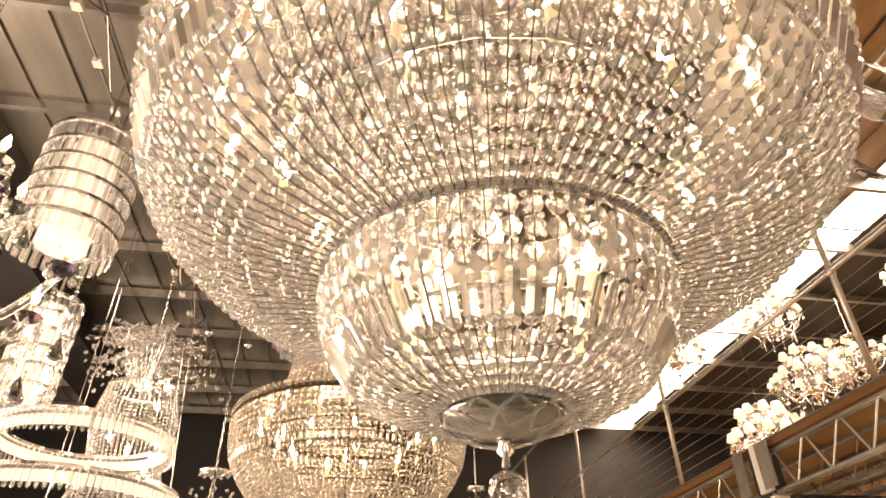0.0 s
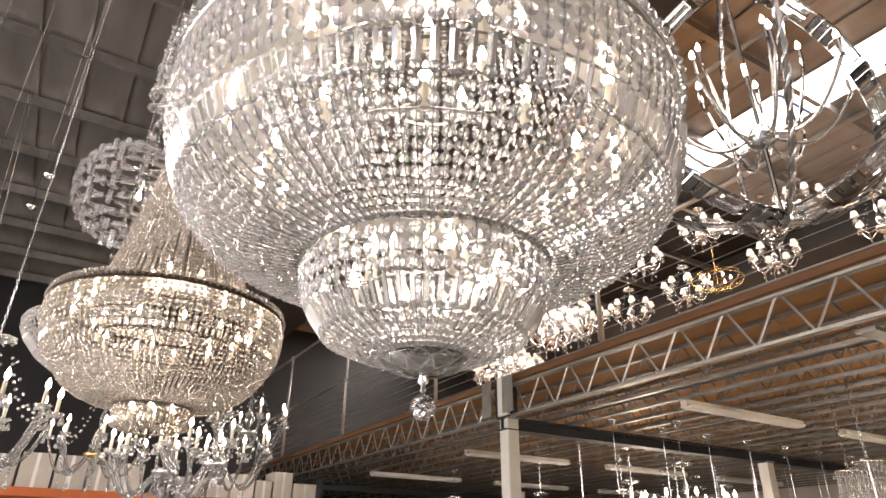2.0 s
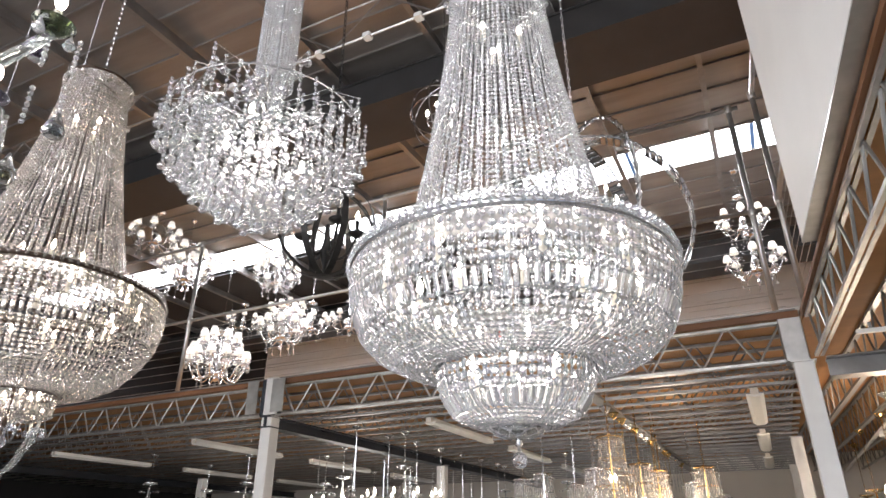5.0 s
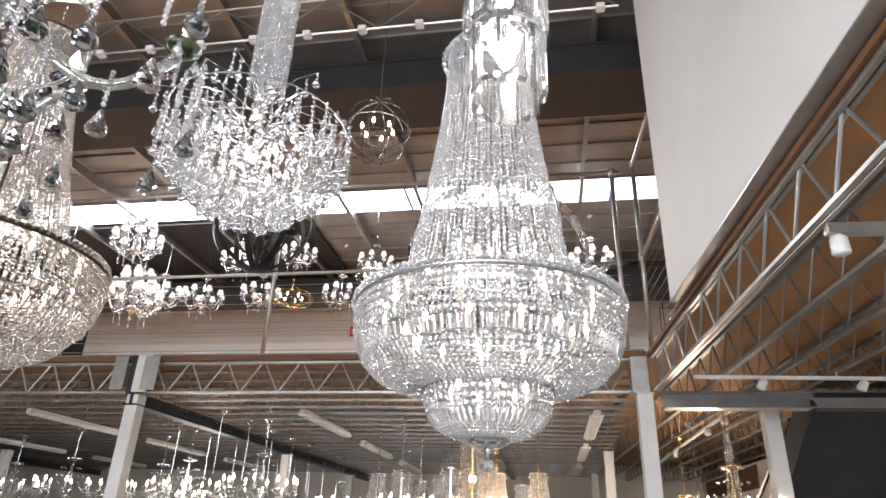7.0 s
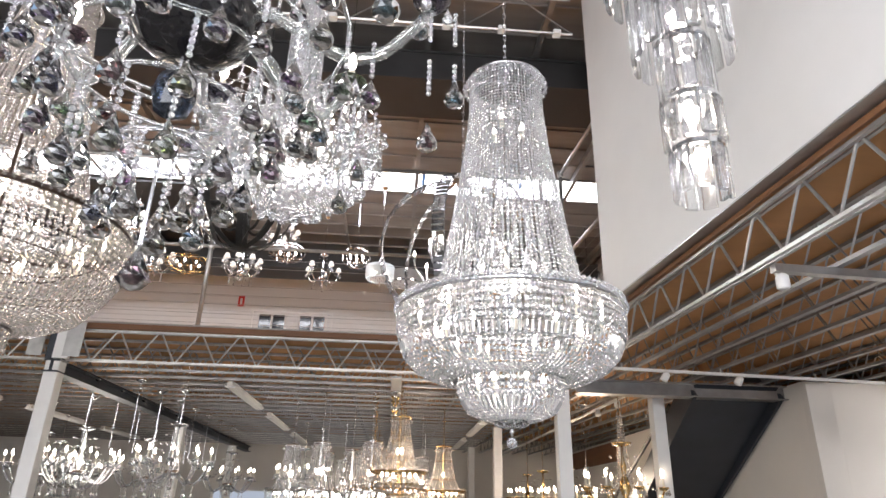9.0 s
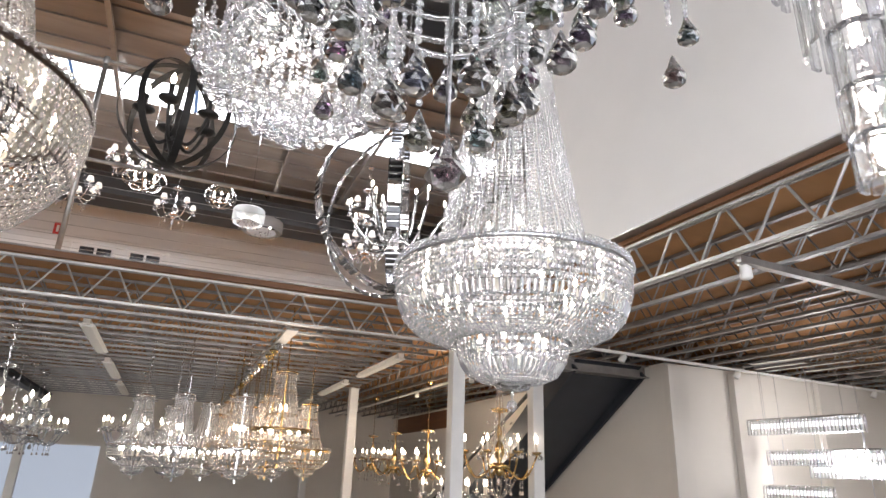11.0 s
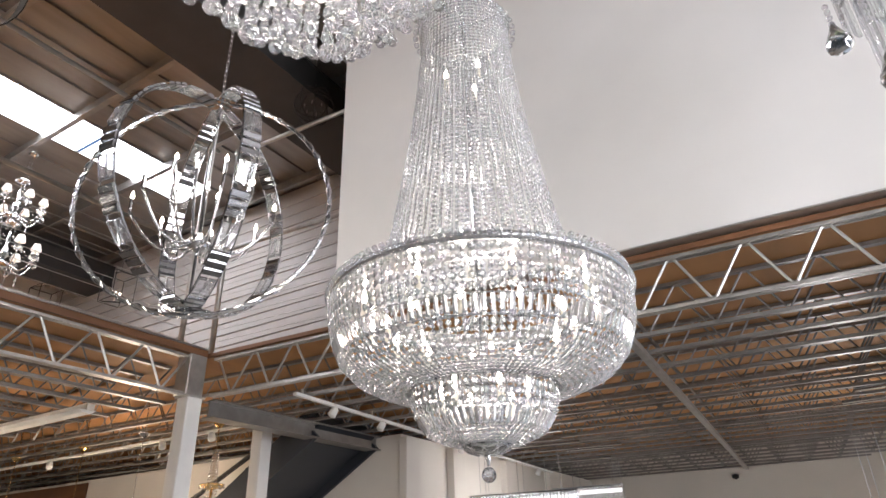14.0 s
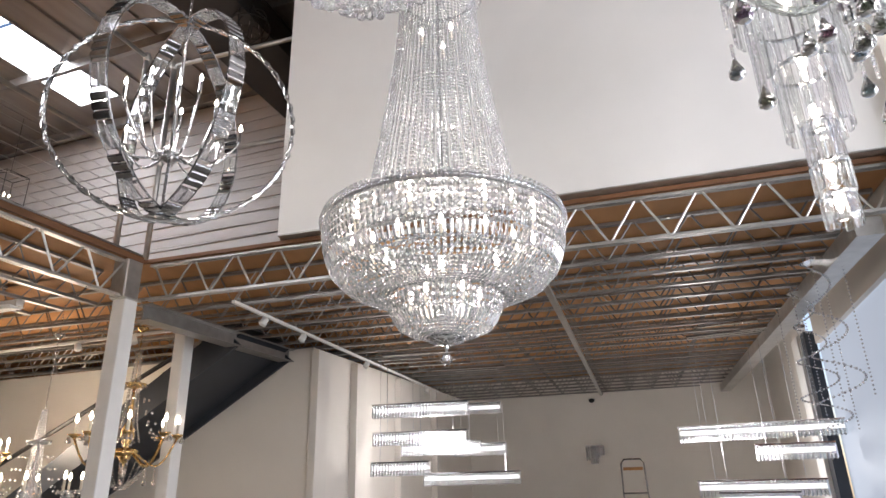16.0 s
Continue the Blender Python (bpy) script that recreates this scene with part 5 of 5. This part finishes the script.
# ---- upper floor lamps ----
for i, (x, y, z, s, n) in enumerate(((10.5, 3.3, 6.45, 1.1, 5), (10.6, 5.2, 6.55, 1.2, 8), (10.7, 7.3, 6.6, 1.3, 8), (10.5, 8.7, 6.5, 1.3, 8), (10.5, 10.6, 6.7, 1.5, 10), (10.5, 12.8, 6.3, 1.2, 6), (10.4, 12.2, 7.0, 1.2, 8), (12.2, 15.0, 6.7, 2.0, 10), (9.6, -0.65, 5.95, 1.3, 8), (9.6, -0.6, 6.8, 1.2, 8), (7.9, 8.6, 5.5, 1.4, 10), (8.5, 10.95, 5.05, 1.9, 12), (7.5, 8.55, 6.6, 1.3, 10), (6.5, 10.2, 6.6, 1.5, 10), (5.6, 10.2, 7.1, 1.3, 8), (10.2, 4.3, 7.2, 1.1, 8), (9.7, 6.0, 7.25, 1.1, 8), (9.4, 7.3, 7.0, 1.1, 8), (9.6, 9.2, 6.3, 1.2, 8))):
    candle_chandelier(x, y, z, s, "chrome chandelier with small white lit shades and crystal drops", n, 0.34, "chrome", "crystal", "warmbulb", True, 8.15, 2 if n > 8 else 1, True, 0.008, "shade chandeliers", 0.1, "chrome", i)


def wire_ball(x, y, z, r, top, mat_name, label, flat=1.0):
    e = thing("wire_pendant", x, y, z - r, label, "pendant", "wire pendants")
    for h in range(4):
        part("hoop", Kit().tube([(r * math.cos(t * math.pi / 14), 0, r + flat * r * math.sin(t * math.pi / 14)) for t in range(28)], 0.008, 5, True), M[mat_name], e, m=pose(0, 0, 0, 0, 0, 45 * h))
    part("belt", Kit().tube([(r * math.cos(t * math.pi / 14), r * math.sin(t * math.pi / 14), r) for t in range(28)], 0.008, 5, True), M[mat_name], e)
    fm = flame_mesh(M["bulb"], 1.2)
    for i in range(6):
        c = part("candle", Kit().lathe([(0.01, -0.06), (0.01, 0.0)], 6), M["chrome"], e, m=pose(r * 0.5 * math.cos(i * 1.05), r * 0.5 * math.sin(i * 1.05), r - 0.02))
        if mat_name != "iron":
            part("flame_bulb", fm, None, c)
    part("arm_ring", Kit().tube([(r * 0.5 * math.cos(t * math.pi / 8), r * 0.5 * math.sin(t * math.pi / 8), r - 0.08) for t in range(16)], 0.006, 4, True), M[mat_name], e)
    for i in range(3):
        part("spoke", Kit().tube([(0, 0, r - 0.08), (r * 0.5 * math.cos(i * 2.1), r * 0.5 * math.sin(i * 2.1), r - 0.08)], 0.005, 4), M[mat_name], e)
    part("stem", Kit().tube([(0, 0, r - 0.08), (0, 0, top - z + r)], 0.006, 5), M[mat_name], e)


wire_ball(8.3, 3.75, 6.3, 0.36, 8.15, "chrome", "flattened chrome wire ball pendant with lit bulbs", 0.55)
wire_ball(9.3, 2.45, 6.65, 0.3, 8.15, "chrome", "chrome wire ball pendant with lit bulbs", 0.8)
wire_ball(10.5, 6.4, 6.75, 0.5, 8.15, "gold", "brass crown pendant with lit bulbs", 0.45)
wire_ball(2.75, 2.2, 5.8, 0.36, 8.15, "darkchrome", "small open lantern pendant with lit candles", 1.1)
wire_ball(3.90, -1.47, 7.17, 0.26, 8.15, "iron", "small black wire ball pendant", 1.1)


def cage(x, y, z, top):
    e = thing("cage_lantern", x, y, z, "black open box lantern with lit candles", "lantern", "cage lanterns")
    w, h = 0.22, 0.56
    for sx in (-1, 1):
        for sy in (-1, 1):
            part("corner_bar", Kit().tube([(sx * w, sy * w, 0), (sx * w, sy * w, h)], 0.009, 4), M["iron"], e)
    for zz in (0, h):
        part("frame", Kit().tube([(w, w, zz), (-w, w, zz), (-w, -w, zz), (w, -w, zz)], 0.009, 4, True), M["iron"], e)
    part("top_bar", Kit().tube([(-w, -w, h), (0, 0, h + 0.08), (w, w, h)], 0.007, 4), M["iron"], e)
    for i in range(3):
        c = part("candle", Kit().lathe([(0.011, 0.02), (0.011, 0.13)], 6), M["candle"], e, m=pose(0.05 * math.cos(i * 2.1), 0.05 * math.sin(i * 2.1), 0))
        part("flame_bulb", flame_mesh(M["warmbulb"], 1.0), None, c, m=pose(0, 0, 0.13))
    part("tray", Kit().tube([(-w, -w, 0), (w, w, 0)], 0.012, 4), M["iron"], e)
    part("stem", Kit().tube([(0, 0, h + 0.08), (0, 0, top - z)], 0.005, 4), M["iron"], e)


cage(10.3, -3.0, 6.35, 8.15)
cage(12.2, -2.6, 6.4, 8.15)


def glass_drum(x, y, z, r, top):
    e = thing("glass_drum_lamp", x, y, z, "frosted glass drum lamp with small hanging drops", "lamp", "glass drum lamps")
    part("drum", Kit().lathe([(r * 0.92, 0.0), (r, 0.04), (r, 0.26), (r * 0.96, 0.28), (r * 0.94, 0.26), (r * 0.94, 0.05), (r * 0.9, 0.02), (r * 0.92, 0.0)], 28), M["frost"], e, "", True)
    dm = Kit().drop((0, 0, 0), 0.014, 0.06).mesh("pear_drop", M["crystal"])
    for i in range(14):
        part("pear_drop", dm, None, e, m=pose(r * 0.6 * math.cos(i * 0.9) * (0.5 + 0.5 * (i % 2)), r * 0.6 * math.sin(i * 0.9) * (0.5 + 0.5 * (i % 2)), 0.0 - 0.03 * (i % 3)))
    part("plate", Kit().lathe([(0.0, 0.0), (r * 0.7, 0.0), (r * 0.7, 0.015), (0.0, 0.02)], 20), M["chrome"], e)
    for i in range(3):
        part("flame_bulb", flame_mesh(M["bulb"], 1.4), None, e, m=pose(r * 0.4 * math.cos(i * 2.1), r * 0.4 * math.sin(i * 2.1), 0.06))
    part("stem", Kit().tube([(0, 0, 0), (0, 0, top - z)], 0.008, 6), M["chrome"], e)
    canopy(e, top - z, M["chrome"], 0.09)


glass_drum(12.3, 1.33, 7.15, 0.5, 8.15)
glass_drum(8.8, 1.9, 6.0, 0.3, 8.15)

# ---- lower showroom ----
for i, (x, y, z, s, met, cry, lab) in enumerate((
        (5.2, -1.66, 1.62, 1.4, "gold", "crystal_gold", "brass candle chandelier with crystal swags, lit"),
        (6.37, -1.5, 1.05, 1.35, "chrome", "crystal", "clear crystal candle chandelier, lit"),
        (7.8, -1.6, 1.55, 1.25, "gold", "crystal_gold", "brass candle chandelier with crystal swags, lit"),
        (9.3, -1.5, 1.6, 1.2, "gold", "crystal_gold", "brass candle chandelier with crystal swags, lit"),
        (11.0, -1.55, 1.65, 1.15, "gold", "crystal_gold", "brass candle chandelier with crystal swags, lit"))):
    candle_chandelier(x, y, z, s, lab, 8, 0.38, met, cry, "warmbulb", False, 3.607, 1, True, 0.009, "candle chandeliers", 0.14, "crystal" if met == "chrome" else "gold", 20 + i, i < 2)

SN = [(0.1, 0.95), (0.12, 0.75), (0.17, 0.5), (0.24, 0.36)]
SB = [(0.32, 0.34), (0.32, 0.28), (0.31, 0.22), (0.27, 0.17), (0.2, 0.12), (0.14, 0.11)]
SL = [(0.14, 0.11), (0.135, 0.08), (0.12, 0.05), (0.08, 0.02), (0.05, 0.01), (0.03, 0.0)]
SMALL = lambda x, y, z: empire(x, y, z, 1.15, "small gold basket chandelier with champagne crystals, lit", M["crystal_gold"], M["gold"], M["gold"], M["warmbulb"], SN, SB, SL, 3.607, 34, 24, 18, 0.013, False, "gold basket chandeliers", lamps=False)
SMALL(5.2, 1.36, 1.66)
small = SMALL(6.6, 1.3, 1.5)
for x, y in ((8.0, 1.75), (9.3, 1.45), (10.8, 1.75), (7.4, 0.6), (7.0, 1.75), (8.6, 1.35), (7.6, 1.25)):
    copy_thing(small, pose(x, y, 1.5, 0, 0, x * 40))
small2 = empire(6.0, 1.75, 1.45, 1.1, "small chrome basket chandelier with clear crystals, lit", M["crystal"], M["chrome"], M["chrome"], M["bulb"], SN, SB, SL, 3.607, 34, 24, 18, 0.013, False, "chrome basket chandeliers", lamps=False)
for x, y, z in ((7.4, 2.1, 1.45), (8.6, 0.9, 1.45), (9.9, 2.4, 1.45), (11.6, 0.7, 1.45), (6.3, 2.5, 1.45), (8.2, 2.6, 1.45), (6.9, 3.0, 1.45)):
    copy_thing(small2, pose(x, y, z, 0, 0, x * 40))

cc = candle_chandelier(7.2, 6.3, 1.9, 1.25, "clear crystal candle chandelier, lit, under the mezzanine", 10, 0.42, "chrome", "crystal", "bulb", False, 3.607, 1, True, 0.012, "crystal candle chandeliers", 0.14, "glassarm", 40)
for x, y, z in ((6.3, 4.6, 1.9), (8.2, 7.4, 1.9), (8.9, 5.9, 1.9), (9.8, 7.9, 1.9), (7.4, 8.6, 1.9), (9.9, 3.2, 1.9), (11.4, 5.0, 1.9), (6.6, 10.2, 1.9), (8.4, 10.6, 1.9), (11.2, 8.2, 1.9)):
    copy_thing(cc, pose(x, y, z, 0, 0, y * 50))
point_lamp("lower_lamp_a", (8.0, 6.6, 2.3), 30, 0.5)
point_lamp("lower_lamp_b", (7.6, 1.0, 2.2), 48, 0.4, (1, 0.85, 0.65))
point_lamp("lower_lamp_c", (7.4, -1.9, 2.0), 85, 0.3, (1, 0.82, 0.6))

# clear crystal dome chandelier in the north part of the hall
empire(-0.05, 6.1, 2.95, 1.0, "clear crystal dome chandelier, lit, with a sloping bead roof", M["crystal"], M["chrome"], M["chrome"], M["bulb"],
       neck=[(0.12, 1.22), (0.2, 1.08), (0.42, 0.88), (0.68, 0.7)],
       basket=[(0.73, 0.66), (0.75, 0.6), (0.7, 0.5), (0.58, 0.36), (0.42, 0.25), (0.3, 0.2)],
       lower=[(0.3, 0.2), (0.28, 0.14), (0.24, 0.08), (0.16, 0.03), (0.1, 0.01), (0.05, 0.0)],
       tall=8.15, nb=84, nn=60, nl=34, bead=0.018, bottom_bowl=False, lamps=False)
point_lamp("dome_lamp", (-0.05, 6.1, 3.5), 5, 0.2)
# candle chandeliers low in the north part of the hall
for i, (x, y, z, s, n, met) in enumerate(((-0.85, 5.2, 2.35, 1.3, 10, "chrome"), (1.15, 6.1, 2.35, 1.25, 8, "chrome"), (0.8, 6.8, 2.3, 1.4, 10, "chrome"), (0.2, 8.2, 2.6, 1.3, 8, "gold"), (1.9, 7.9, 3.0, 1.2, 8, "chrome"))):
    candle_chandelier(x, y, z, s, "glass-armed crystal candle chandelier, lit, hanging low in the hall", n, 0.4, met, "crystal", "bulb", False, 8.15, 1, True, 0.014, "hall candle chandeliers", 0.2, "glassarm", 60 + i)
point_lamp("hall_lamp", (0.2, 6.6, 2.9), 8, 0.4)


def bar_light(x, y, z, l, rz, label="long crystal bar light, brightly lit, on thin cables"):
    e = thing("bar_light", x, y, z, label, "pendant", "crystal bar lights", "", rz)
    part("frame", Kit().box(-l / 2, -0.06, 0.18, l / 2, 0.06, 0.2), M["chrome"], e)
    part("led_core", Kit().box(-l / 2 + 0.03, -0.01, 0.08, l / 2 - 0.03, 0.01, 0.14), M["led"], e, "bright led core")
    n = int(l / 0.045)
    pm = Kit().prism((0, 0, 0.18), (0, 0, -1), (1, 0, 0), 0.19, 0.04, 0.02).mesh("prism", M["prismglass"])
    for i in range(n):
        for s in (-1, 1):
            part("prism", pm, None, e, m=pose(-l / 2 + (i + 0.5) * l / n, s * 0.055, 0))
    for s in (-1, 1):
        part("cable", Kit().tube([(s * l * 0.35, 0, 0.2), (s * l * 0.35, 0, 3.607 - z)], 0.003, 4), M["chrome"], e)
    part("ceiling_plate", Kit().box(-l * 0.4, -0.04, 3.17 - z, l * 0.4, 0.04, 3.2 - z), M["chrome"], e)


for x, y, z, l in ((2.75, -4.6, 2.25, 1.45), (3.0, -5.2, 1.9, 1.5), (2.8, -5.6, 1.75, 1.3), (2.4, -6.4, 1.75, 0.9), (3.2, -4.9, 1.45, 0.9), (2.5, -6.2, 1.3, 1.6), (2.9, -7.5, 2.55, 1.2)):
    bar_light(x, y, z, l, 8)
for x, y, z, l in ((-1.75, -5.3, 1.78, 2.0), (-2.1, -5.05, 1.5, 0.9), (-1.65, -5.2, 1.08, 1.5), (-1.55, -4.6, 0.95, 0.9)):
    bar_light(x, y, z, l, -6)
point_lamp("bar_lamp_a", (2.8, -5.4, 1.95), 85, 0.3, (1, 0.97, 0.92))
point_lamp("bar_lamp_b", (-1.3, -6.4, 1.6), 85, 0.3, (1, 0.97, 0.92))


def bead_spiral(x, y, z0, z1, r, turns, label):
    """A hanging helix of small beads below a plate, with straight bead strings beside it."""
    e = thing("bead_spiral", x, y, z1, label, "pendant", "bead spirals")
    beads = Kit()
    n = int(turns * 2 * math.pi * r / 0.05)
    for i in range(n):
        t = i / n
        a, q = 2 * math.pi * turns * t, r * (0.35 + 0.65 * t)
        beads.gem((q * math.cos(a), q * math.sin(a), (z0 - z1) * t - 0.03), 0.012, 6)
    tagged(part("helix_beadwork", beads, M["crystal"], e), "", "", "", "stuff")
    part("helix_wire", Kit().tube([(r * (0.35 + 0.65 * t / 60) * math.cos(2 * math.pi * turns * t / 60), r * (0.35 + 0.65 * t / 60) * math.sin(2 * math.pi * turns * t / 60), (z0 - z1) * t / 60 - 0.03) for t in range(61)], 0.002, 3), M["chrome"], e)
    part("top_plate", Kit().lathe([(0.0, -0.03), (r * 0.5, -0.028), (r * 0.5, 0.0), (0.0, 0.004)], 20), M["chrome"], e)
    strand = Kit()
    for j in range(int((z1 - z0) / 0.035)):
        strand.gem((0, 0, -0.03 - 0.035 * j), 0.009, 5)
    sm = strand.mesh("bead_strand", M["crystal"])
    for a in (20, 140, 260):
        part("bead_strand", sm, None, e, m=pose(r * 1.15 * math.cos(radians(a)), r * 1.15 * math.sin(radians(a)), 0))


bead_spiral(-2.2, -3.3, 1.7, 3.19, 0.24, 4, "clear crystal bead spiral with straight strands, by the shop window")
bead_spiral(-2.15, -2.2, 1.9, 3.19, 0.22, 3, "clear crystal bead spiral with straight strands, by the shop window")


def wall_sconce(x, y, z):
    e = thing("wall_lamp", x, y, z, "small square crystal wall lamp, unlit", "wall lamp")
    part("plate", Kit().box(-0.2, 0.0, 0.28, 0.2, 0.14, 0.3), M["chrome"], e)
    for i in range(9):
        part("prism", Kit().prism((-0.18 + 0.045 * i, 0.11 - 0.01 * (i % 2), 0.28), (0, 0, -1), (1, 0, 0), 0.2 + 0.1 * (i > 2) + 0.08 * (2 < i < 7), 0.04, 0.03), M["smoke"], e)
    part("back", Kit().box(-0.1, -0.02, 0.05, 0.1, 0.0, 0.3), M["chrome"], e)


wall_sconce(1.05, -10.88, 1.75)
c = thing("security_camera", 1.0, -10.7, 3.05, "small black dome security camera", "camera")
part("dome", Kit().spin([(0.0, -0.09), (0.06, -0.06), (0.07, 0.0), (0.0, 0.02)], 14, 0, 0), M["iron"], c, "", True)
part("bracket", Kit().box(-0.02, -0.19, 0.0, 0.02, 0.0, 0.02), M["white"], c)
ld = thing("step_ladder", 0.2, -9.6, 0, "folding step ladder with a wooden top rail", "ladder")
part("side_rail", Kit().tube([(-0.26, 0, 0), (-0.22, 0, 1.62), (-0.16, 0, 1.7), (0.16, 0, 1.7), (0.22, 0, 1.62), (0.26, 0, 0)], 0.018, 6), M["darkchrome"], ld)
part("grip", Kit().tube([(-0.19, 0, 1.52), (0.19, 0, 1.52)], 0.03, 8), M["ply"], ld)
for z in (0.35, 0.7, 1.05):
    part("tread", Kit().box(-0.24, -0.12, z, 0.24, 0.12, z + 0.03), M["darkchrome"], ld)

# pallet racks with cartons at the north end
def rack(x, y, z0=0):
    e = thing("pallet_rack", x, y, 0, "orange and blue steel pallet rack", "rack", "pallet racks")
    for sx in (-1.35, 1.35):
        for sy in (-0.45, 0.45):
            part("upright", Kit().box(sx - 0.045, sy - 0.035, 0, sx + 0.045, sy + 0.035, 3.0), M["stairdark"], e)
    for z in (1.2, 2.45):
        for sy in (-0.45, 0.45):
            part("beam", Kit().box(-1.3, sy - 0.03, z, 1.3, sy + 0.03, z + 0.13), M["orange"], e, "orange beam")
    return e


rn = random.Random(5)
for rx, ry in ((0.2, 12.0), (3.1, 12.2), (-2.8, 12.0)):
    rack(rx, ry)
    px = rx - 1.25
    while px < rx + 1.0:
        w, h = rn.uniform(0.3, 0.5), rn.uniform(0.3, 0.55)
        b = thing("carton", px + w / 2, ry, 2.58, "plain cardboard carton on the pallet rack", "box", "cartons")
        part("body", Kit().box(-w / 2, -0.3, 0, w / 2, 0.3, h, 0.006), M["card"], b)
        part("tape", Kit().box(-0.025, -0.303, 0.0, 0.025, -0.3005, h), M["white"], b)
        px += w + 0.04

# canopies on the runner above the row of basket chandeliers
setting("hanging_runner", Kit().box(4.6, 1.38, 3.17, 15.8, 1.52, 3.199), M["galvdark"], "grey steel runner that carries the chandeliers", "beam")
rk = random.Random(9)
for i in range(16):
    e = thing("ceiling_canopy_hanger", 5.6 + 0.45 * i, 1.45, 2.55, "small polished ceiling canopy with a thin hanging rod", "hanger", "canopy hangers")
    mt = M["gold"] if rk.random() < 0.4 else M["chrome"]
    part("canopy", Kit().lathe([(0.01, 0.54), (0.03, 0.55), (0.065, 0.6), (0.07, 0.62)], 12), mt, e, "", True)
    part("rod", Kit().tube([(0, 0, 0), (0, 0, 0.56)], 0.006, 5), mt, e)
for i in range(14):
    x, y = 5.6 + 0.9 * (i % 7), 5.0 + 0.62 * (i // 7)
    e = thing("ceiling_canopy_hanger", x, y, 2.35, "small polished ceiling canopy with a thin hanging rod", "hanger", "canopy hangers")
    part("canopy", Kit().lathe([(0.01, 0.8), (0.03, 0.81), (0.065, 0.84), (0.07, 0.86)], 12), M["chrome"], e, "", True)
    part("rod", Kit().tube([(0, 0, 0), (0, 0, 1.257)], 0.005, 5), M["chrome"], e)
setting("stair_fascia", Kit().box(10.9, -3.595, 2.72, 15.4, -3.57, 3.15), M["edgeboard"], "brown timber board above the lower wall", "trim")
setting("far_window", Kit().box(15.86, 4.2, 0.5, 15.895, 6.4, 2.0), M["daylight"], "pale daylight window in the far lower wall", "window")
